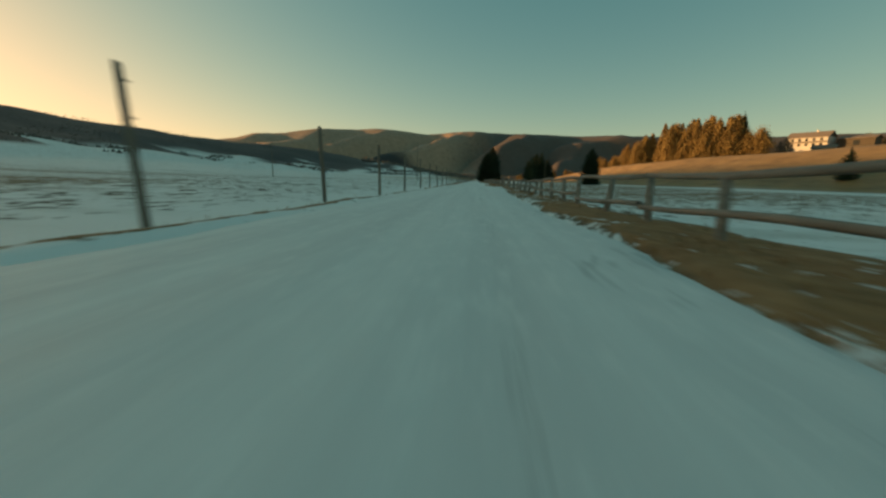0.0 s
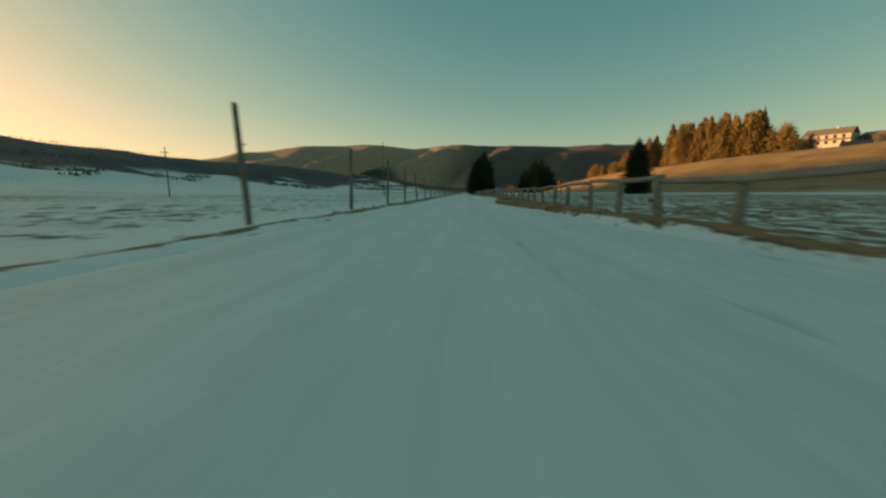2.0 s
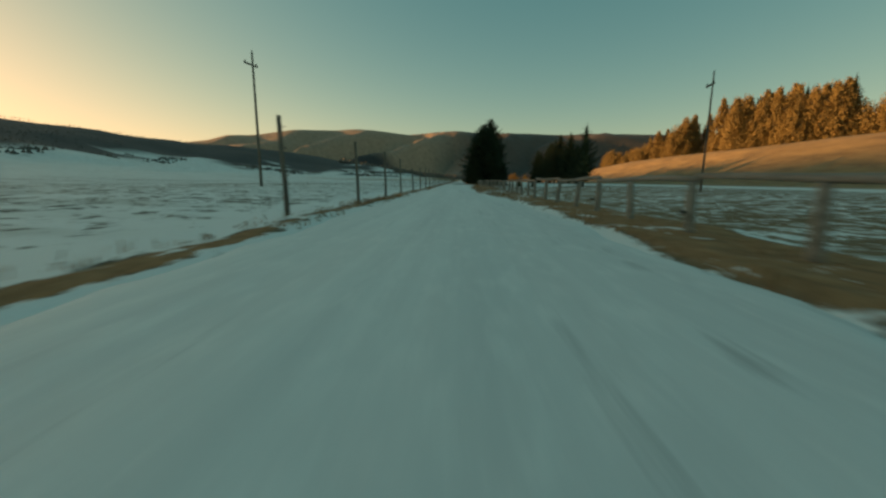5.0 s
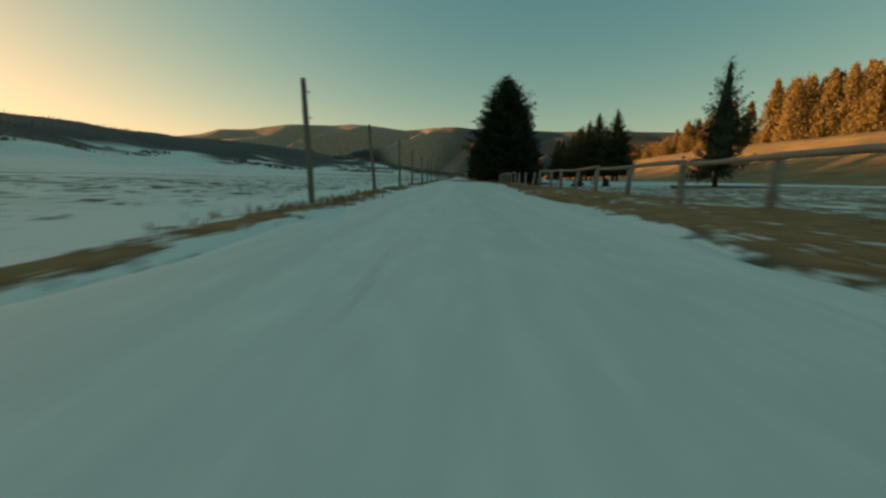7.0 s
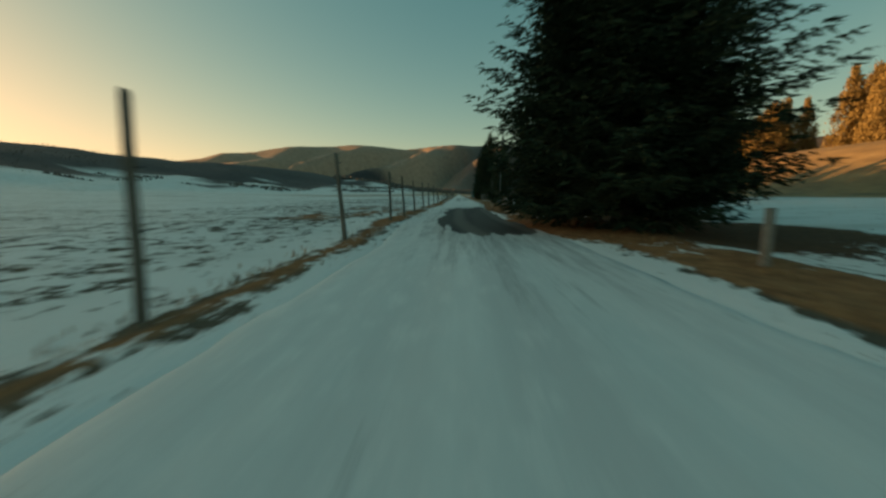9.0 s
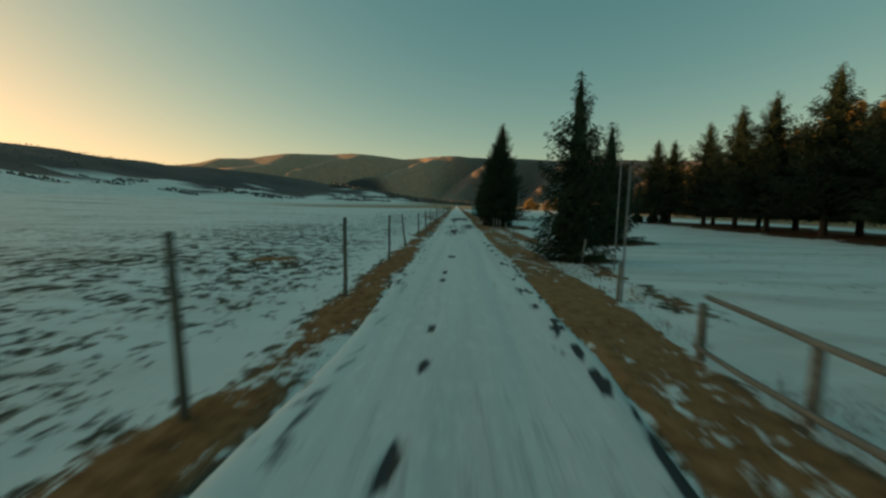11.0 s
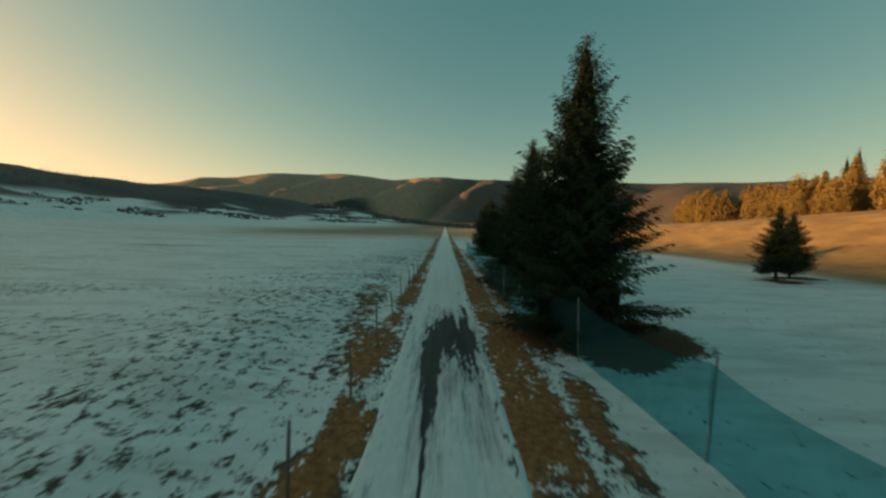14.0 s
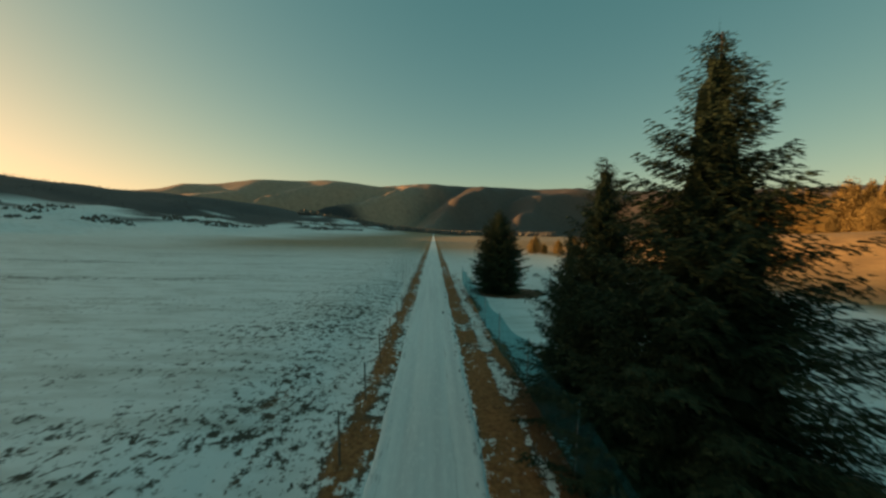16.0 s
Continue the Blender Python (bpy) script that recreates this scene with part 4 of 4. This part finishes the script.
RAIL_POSTS = ([-3.5, -1.9, -0.3, 1.25, 2.8, 4.37, 6.0, 7.6, 9.35, 10.9, 12.5, 14.2, 15.8, 17.4, 19.1, 20.8, 22.4, 23.9, 25.4, 27.0, 28.55] + [30.1, 31.5, 32.8, 34.3, 36.0, 37.4, 38.9, 40.4, 41.85, 43.3, 44.65, 46.2, 47.85, 49.6, 51.3]
              + [52.6, 53.85, 55.1, 56.4, 57.8, 59.2, 60.55, 61.9] + [63.4 + 1.485 * k for k in range(17)] + [88.6, 90.2, 91.8, 93.3, 95.0, 96.6, 98.5, 100.0, 101.6, 103.2, 104.65, 106.3, 107.9, 109.6, 111.15, 112.6, 114.35, 116.0, 117.5, 119.0, 120.5]
              + [139.9 + 1.46 * k for k in range(5)])
RAIL_TOP = [(0, 0.63), (12, 0.58), (20, 0.55), (32, 0.53), (45, 0.50), (51, 0.54), (56, 0.63), (75, 0.61), (92, 0.60), (101, 0.61), (115, 0.66), (138, 0.70), (146, 0.76)]


def right_fence():
    t = thing("rail_fence", 2.82, 0, 0, "low grey wooden rail fence beside the lane", "fence")
    rng = np.random.default_rng(4)
    posts = []
    for s in range(4):
        v, f = tube([(0, 0, -0.4), (0, 0, 0.0), (0.005, 0, 0.3), (0, 0, 0.6)], [0.052, 0.052, 0.050, 0.047], 9, s + 20, 0.05)
        posts.append(mesh_of("post", v, f, RAIL_WOOD, True))
    top = lambda y: float(np.interp(y, *zip(*RAIL_TOP)))
    for k, y in enumerate(RAIL_POSTS):
        part("post", posts[k % 4], t, "", pose(rng.normal() * 0.02, y, -0.03, rng.normal() * 3, {4.37: 5.0, 30.1: 4.0}.get(y, rng.normal() * 4), rng.uniform(0, 360)) @ Matrix.Diagonal((1, 1, top(y) / 0.6, 1)))
    v, f = tube([(0, 0, 0), (-0.05, 0, 0), (-0.075, 0, 0.01)], [0.016, 0.016, 0.026], 7, 1)
    knob = mesh_of("insulator", v, f, PORCELAIN, True)
    for k, y in enumerate(RAIL_POSTS[:80]):
        if k % 2 == 0:
            part("insulator", knob, t, "black insulator", pose(-0.05, y, 0.26))
    for x, y in ((2.97, 148.6), (3.85, 153.6), (3.05, 154.8), (3.35, 157.9), (2.97, 162.6), (2.97, 165.6), (2.97, 169.5), (2.97, 172.0), (2.97, 174.2)):
        v, f = tube([(0, 0, -0.3), (0, 0, 0.4), (0.02, 0, 0.84)], [0.036, 0.034, 0.031], 8, int(y), 0.04)
        part("stake", mesh_of("stake", v, f, RAIL_WOOD, True), t, "short pale wooden stake", pose(x - 2.82, y, 0, rng.normal() * 3, rng.normal() * 3, 0))
    rails = []
    for s in range(4):
        v, f = tube([(0.01 * math.sin(q + s), q * 0.7577, 0.02 * math.sin(q * 1.3 + s)) for q in range(5)], [0.033, 0.036, 0.034, 0.033, 0.030], 9, s + 40, 0.05)
        rails.append(mesh_of("rail", v, f, RAIL_WOOD, True))
    spans = [(a, b) for a, b in zip(RAIL_POSTS[::2], RAIL_POSTS[2::2]) if b < 122 and not 106 < a < 111] + [(139.9, 142.82), (142.82, 145.74)]
    for k, (y, end) in enumerate(spans):
        reach = end - y
        rise, stretch = math.degrees(math.atan2(top(y + reach) - top(y), reach)), Matrix.Diagonal((1, reach / 3.03 + 0.01, 1, 1))
        part("rail", rails[k % 4], t, "", pose(0, y - 0.04, top(y) + rng.normal() * 0.012, rise + rng.normal() * 0.3, 0, 0) @ stretch)
        if y < 20 or y > 137:
            part("rail", rails[(k + 2) % 4], t, "", pose(-0.075, y - 0.03, (0.27 if y < 20 else 0.20) + rng.normal() * 0.02, rng.normal() * 0.5, 0, 0) @ stretch)
    for x, y, turn in ((0.18, 139.0, -8), (0.5, 138.8, 3), (0.75, 139.4, -16)):
        part("rail", rails[int(y) % 4], t, "rail fallen on the ground", pose(x, y, 0.09, 0.8, 0, turn))


left_fence()
right_fence()


# ---- poles, netting and sign beside the lane ----
def snow_pole(x, y, h, label):
    t = thing("snow_pole", x, y, land_at(x, y), label, "pole", "snow poles")
    v, f = tube([(0, 0, -0.3), (0, 0, 0.5), (0.01, 0, h * 0.6), (0.03, 0.01, h)], [0.021, 0.021, 0.019, 0.016], 8, 3)
    part("shaft", mesh_of("shaft", v, f, STEEL, True), t)
    v, f = tube([(0, 0, h), (0, 0, h + 0.03)], [0.024, 0.016], 8, 3)
    part("cap", mesh_of("cap", v, f, PORCELAIN, True), t, "black end cap", pose(0.03, 0.01, 0))


for x, y, h in ((3.0, 148.5, 2.65), (4.4, 152.4, 3.2), (4.0, 159.8, 3.05), (3.95, 167.6, 2.85)):
    snow_pole(x, y, h, "tall thin grey pole standing in the snowy verge")


def net_material():
    m, n, l, p = material("teal_netting")
    v = position(n, l, (1, 1, 1))
    l.new(ramp(n, l, noise_tex(n, l, v, 6.0, 3), [(0.3, (0.003, 0.060, 0.085)), (0.7, (0.006, 0.120, 0.160))]), p.inputs["Base Color"])
    p.inputs["Roughness"].default_value = 0.7
    clear = n.new("ShaderNodeBsdfTransparent")
    clear.inputs[0].default_value = (0.46, 0.82, 0.88, 1)
    mix = n.new("ShaderNodeMixShader")
    l.new(ramp(n, l, noise_tex(n, l, v, 1.4, 3), [(0.2, (0.22, 0.22, 0.22)), (0.8, (0.40, 0.40, 0.40))]), mix.inputs[0])
    l.new(clear.outputs[0], mix.inputs[1])
    l.new(p.outputs[0], mix.inputs[2])
    l.new(mix.outputs[0], n["Material Output"].inputs["Surface"])
    return m


NET = net_material()
NET_POSTS = [181.0, 186.0, 192.3, 198.4, 203.8, 209.6, 215.6, 221.0, 227.0, 233.0, 239.0, 245.2, 251.5]


def net_x(y):
    """Sideways shift of the netting's line: it swings in towards the lane past the tall spruce."""
    return float(np.interp(y, (178, 187, 193, 199, 215, 222, 250), (1.1, 1.0, 0.5, -0.55, -0.15, -0.5, -0.3)))


def net_fence():
    t = thing("net_fence", 4.3, 0, 0, "teal plastic netting stretched between thin steel poles", "fence")
    v, f = tube([(0, 0, -0.3), (0, 0, 1.2), (0.01, 0.01, 2.2)], [0.026, 0.025, 0.022], 8, 6)
    pole = mesh_of("pole", v, f, STEEL, True)
    rng = np.random.default_rng(12)
    tops = {}
    for y in NET_POSTS:
        part("pole", pole, t, "thin grey steel pole", pose(net_x(y), y, 0, rng.normal() * 1.2, rng.normal() * 1.2, 0))
        tops[y] = 2.1 + rng.normal() * 0.05
    for a, b in zip(NET_POSTS[:-1], NET_POSTS[1:]):
        verts, faces = [], []
        nu, nv = 14, 8
        for i in range(nu + 1):
            u = i / nu
            sag = 0.28 * 4 * u * (1 - u)
            top = tops[a] * (1 - u) + tops[b] * u - sag
            for j in range(nv + 1):
                w = j / nv
                belly = 0.10 * math.sin(math.pi * u) * math.sin(math.pi * w) + 0.02 * math.sin(9 * u + 5 * w + a)
                verts.append((belly + net_x(a) * (1 - u) + net_x(b) * u, a + (b - a) * u, 0.02 + (top - 0.02) * w))
        for i in range(nu):
            for j in range(nv):
                q = i * (nv + 1) + j
                faces.append((q, q + nv + 1, q + nv + 2, q + 1))
        part("netting", mesh_of("netting", verts, faces, NET, True), t, "translucent teal netting")


net_fence()


def yellow_sign():
    t = thing("yellow_sign", 5.8, 143.6, land_at(5.8, 143.6), "yellow rectangular sign board on a thin steel post", "sign")
    v, f = tube([(0, 0, -0.3), (0, 0, 0.7), (0, 0, 1.35)], [0.022, 0.022, 0.022], 8, 2)
    part("post", mesh_of("post", v, f, STEEL, True), t)
    part("board", bm_mesh("board", box(-0.34, -0.035, 0.92, 0.34, -0.023, 1.40, 0.004), YELLOW), t)
    for k, z in enumerate((1.28, 1.19, 1.10, 1.02)):
        part("lettering_bar", bm_mesh("bar", box(-0.26, -0.039, z, 0.26 - 0.1 * (k % 2), -0.036, z + 0.035), DARK_WOOD), t, "dark line of lettering")
    t.rotation_euler = (0, 0, radians(-14))


yellow_sign()


def shrub(x, y, r, seed):
    t = thing("low_shrub", x, y, land_at(x, y), "low dark rounded shrub under the spruce row", "shrub", "low shrubs")
    v, f = leafy_crown(r * 1.25, r, seed, low=0.0, count=2600, leaf=0.10, cone=0.2)
    part("foliage", mesh_of("foliage", v, f, NEEDLES), t)
    for k in range(3):
        a = k * 2.1
        tv, tf = tube([(0, 0, -0.1), (0.2 * r * math.cos(a), 0.2 * r * math.sin(a), 0.5 * r), (0.5 * r * math.cos(a), 0.5 * r * math.sin(a), 0.9 * r)], [0.03, 0.02, 0.01], 5, k)
        part("stem", mesh_of("stem", tv, tf, BARK, True), t)


for k, (x, y, r) in enumerate([(22.4, 191.0, 0.75), (23.6, 189.6, 0.8), (24.5, 188.6, 0.7)]):
    shrub(x, y, r, 90 + k)


def utility_pole(x, y, h, turn):
    t = thing("utility_pole", x, y, land_at(x, y), "tall weathered wooden utility pole with a crossarm", "pole", "utility poles")
    v, f = tube([(0, 0, -0.5), (0, 0, h * 0.5), (0, 0, h)], [0.10, 0.08, 0.055] if x < 0 else [0.075, 0.06, 0.04], 10, 7, 0.02)
    part("mast", mesh_of("mast", v, f, POST_WOOD, True), t)
    part("crossarm", bm_mesh("crossarm", box(-0.6, 0.09, h - 0.75, 0.6, 0.17, h - 0.65, 0.01), POST_WOOD), t)
    v, f = tube([(0, 0, 0), (0, 0, 0.08), (0, 0, 0.14)], [0.03, 0.045, 0.02], 8, 1)
    cup = mesh_of("insulator", v, f, PORCELAIN, True)
    for k in (-0.5, 0.5):
        part("insulator", cup, t, "small insulator", pose(k, 0.13, h - 0.65))
    part("insulator", cup, t, "small insulator", pose(0, 0, h))
    t.rotation_euler = (0, 0, radians(turn))


for x, y, h in ((-75.0, 83.0, 6.5), (-41.6, 80.6, 6.9), (-12.9, 91.0, 8.3), (15.6, 91.0, 7.1)):
    utility_pole(x, y, h, 78)


# ---- farmhouse and shed behind the slope ----
def gable_house(name, x, y, z, w, d, eave, rise, turn, wall, label, openings, over=0.6):
    t = thing(name, x, y, z, label, "house")
    bm = box(-w / 2, -d / 2, -6.0, w / 2, d / 2, eave)
    part("wall", bm_mesh("wall", bm, wall), t)
    for s in (-1, 1):
        v = [(s * w / 2, -d / 2, eave), (s * w / 2, d / 2, eave), (s * w / 2, 0, eave + rise), (s * (w / 2 - 0.3), -d / 2, eave), (s * (w / 2 - 0.3), d / 2, eave), (s * (w / 2 - 0.3), 0, eave + rise)]
        part("gable", mesh_of("gable", v, [(0, 1, 2), (5, 4, 3), (0, 2, 5, 3), (2, 1, 4, 5), (1, 0, 3, 4)], DARK_WOOD), t, "dark boarded gable")
    for s in (-1, 1):
        e = 1 + over / (d / 2)
        v = [(-w / 2 - over, 0, eave + rise + 0.05), (w / 2 + over, 0, eave + rise + 0.05), (w / 2 + over, s * d / 2 * e, eave + rise * (1 - e) + 0.05), (-w / 2 - over, s * d / 2 * e, eave + rise * (1 - e) + 0.05)]
        v += [(a, b, c + 0.18) for a, b, c in v]
        part("roof_slope", mesh_of("roof_slope", v, [(3, 2, 1, 0), (4, 5, 6, 7), (0, 1, 5, 4), (1, 2, 6, 5), (2, 3, 7, 6), (3, 0, 4, 7)], ROOFING), t)
    for ox, oz, ow, oh in openings:
        win = part("window", bm_mesh("window", box(ox - ow / 2, -d / 2 - 0.06, oz, ox + ow / 2, -d / 2 + 0.02, oz + oh), DARK_WOOD), t, "dark framed window")
        part("pane", bm_mesh("pane", box(ox - ow / 2 + 0.1, -d / 2 - 0.075, oz + 0.1, ox + ow / 2 - 0.1, -d / 2 - 0.065, oz + oh - 0.1), PANE), win, "dark glass pane")
    t.rotation_euler = (0, 0, radians(turn))
    return t


house = gable_house("farmhouse", 178, 234, 21.2, 17, 10, 5.2, 2.8, -56, WHITEWASH, "whitewashed two-storey farmhouse with a brown tiled roof",
                    [(-6 + 3 * k, z, 1.2, 1.4) for k in range(5) for z in (0.6, 3.1)])
part("chimney", bm_mesh("chimney", box(2.0, -0.5, 6.5, 2.9, 0.4, 9.0, 0.04), WHITEWASH), house, "white chimney")
part("balcony", bm_mesh("balcony", box(-8.5, -6.4, 2.5, 8.5, -5.0, 2.75, 0.03), DARK_WOOD), house, "dark wooden balcony")
gable_house("barn", 192, 222, 21.0, 13, 9, 4.0, 1.4, -56, DARK_WOOD, "dark boarded barn with a low roof beside the farmhouse", [(0, 0.5, 2.6, 2.6)])
gable_house("shed", 156, 196.5, land_at(156, 196.5) + 0.6, 8, 6, 2.8, 1.5, -50, WHITEWASH, "small whitewashed shed with a low gabled roof", [(-2, 0.8, 1.0, 1.0)], 0.4)


# ---- dead grass along the verges ----
def verge_grass(name, label, count, seed, spot):
    rng = np.random.default_rng(seed)
    x, y, keep = spot(rng, count)
    x, y = x[keep], y[keep]
    z = land(x, y)
    n = len(x)
    a, h = rng.uniform(0, 2 * math.pi, n), rng.uniform(0.035, 0.11, n)
    h = h * (0.5 + 0.9 * smooth(0.4, 0.75, fbm(x / 0.35, y / 0.5, 63)))
    lean = rng.uniform(0.3, 1.6, n) * h
    wide = rng.uniform(0.004, 0.010, n)
    base = np.stack([x, y, z - 0.02], 1)
    side = np.stack([-np.sin(a), np.cos(a), 0 * a], 1) * wide[:, None]
    out = np.stack([np.cos(a), np.sin(a), 0 * a], 1)
    mid = base + out * (lean * 0.35)[:, None] + np.stack([0 * a, 0 * a, h * 0.75 + 0.02], 1)
    tip = base + out * lean[:, None] + np.stack([0 * a, 0 * a, h * 0.9 + 0.02], 1)
    v = np.stack([base - side, base + side, mid + side * 0.7, mid - side * 0.7, tip], 1).reshape(-1, 3)
    b = np.arange(n)[:, None] * 5
    me = mesh_of(name, v, [list(q) for q in (b + [0, 1, 2, 3])] + [list(q) for q in (b + [3, 2, 4])], DRY_GRASS)
    tagged(new(name, me), label, "grass", kind="stuff")


def right_spots(rng, n):
    x, y = 1.1 + 2.8 * rng.random(n) ** 1.1, rng.uniform(-3, 262, n)
    late = smooth(118, 140, y)
    edge = right_edge(y) + wander(y)
    return x, y, (x > edge) & (x < 3.1 + 0.8 * late) & (fbm(x / 0.9, y / 1.6, 47) > 0.42)


def left_spots(rng, n):
    y = rng.uniform(-3, 262, n)
    begin = smooth(26, 44, y)
    x = left_band(y) - 0.05 + (0.05 + 0.18 * begin) * rng.normal(size=n)
    keep = rng.random(n) < 0.55
    return x, y, keep & (x < -1.55) & (rng.random(n) < 0.06 + 0.94 * begin) & (fbm(x / 0.9, y / 1.6, 49) > 0.45)


verge_grass("right_verge_grass", "matted dead brown grass along the lane's verge", 90000, 1, right_spots)
verge_grass("left_verge_grass", "thin dead brown grass along the fence line", 60000, 2, left_spots)
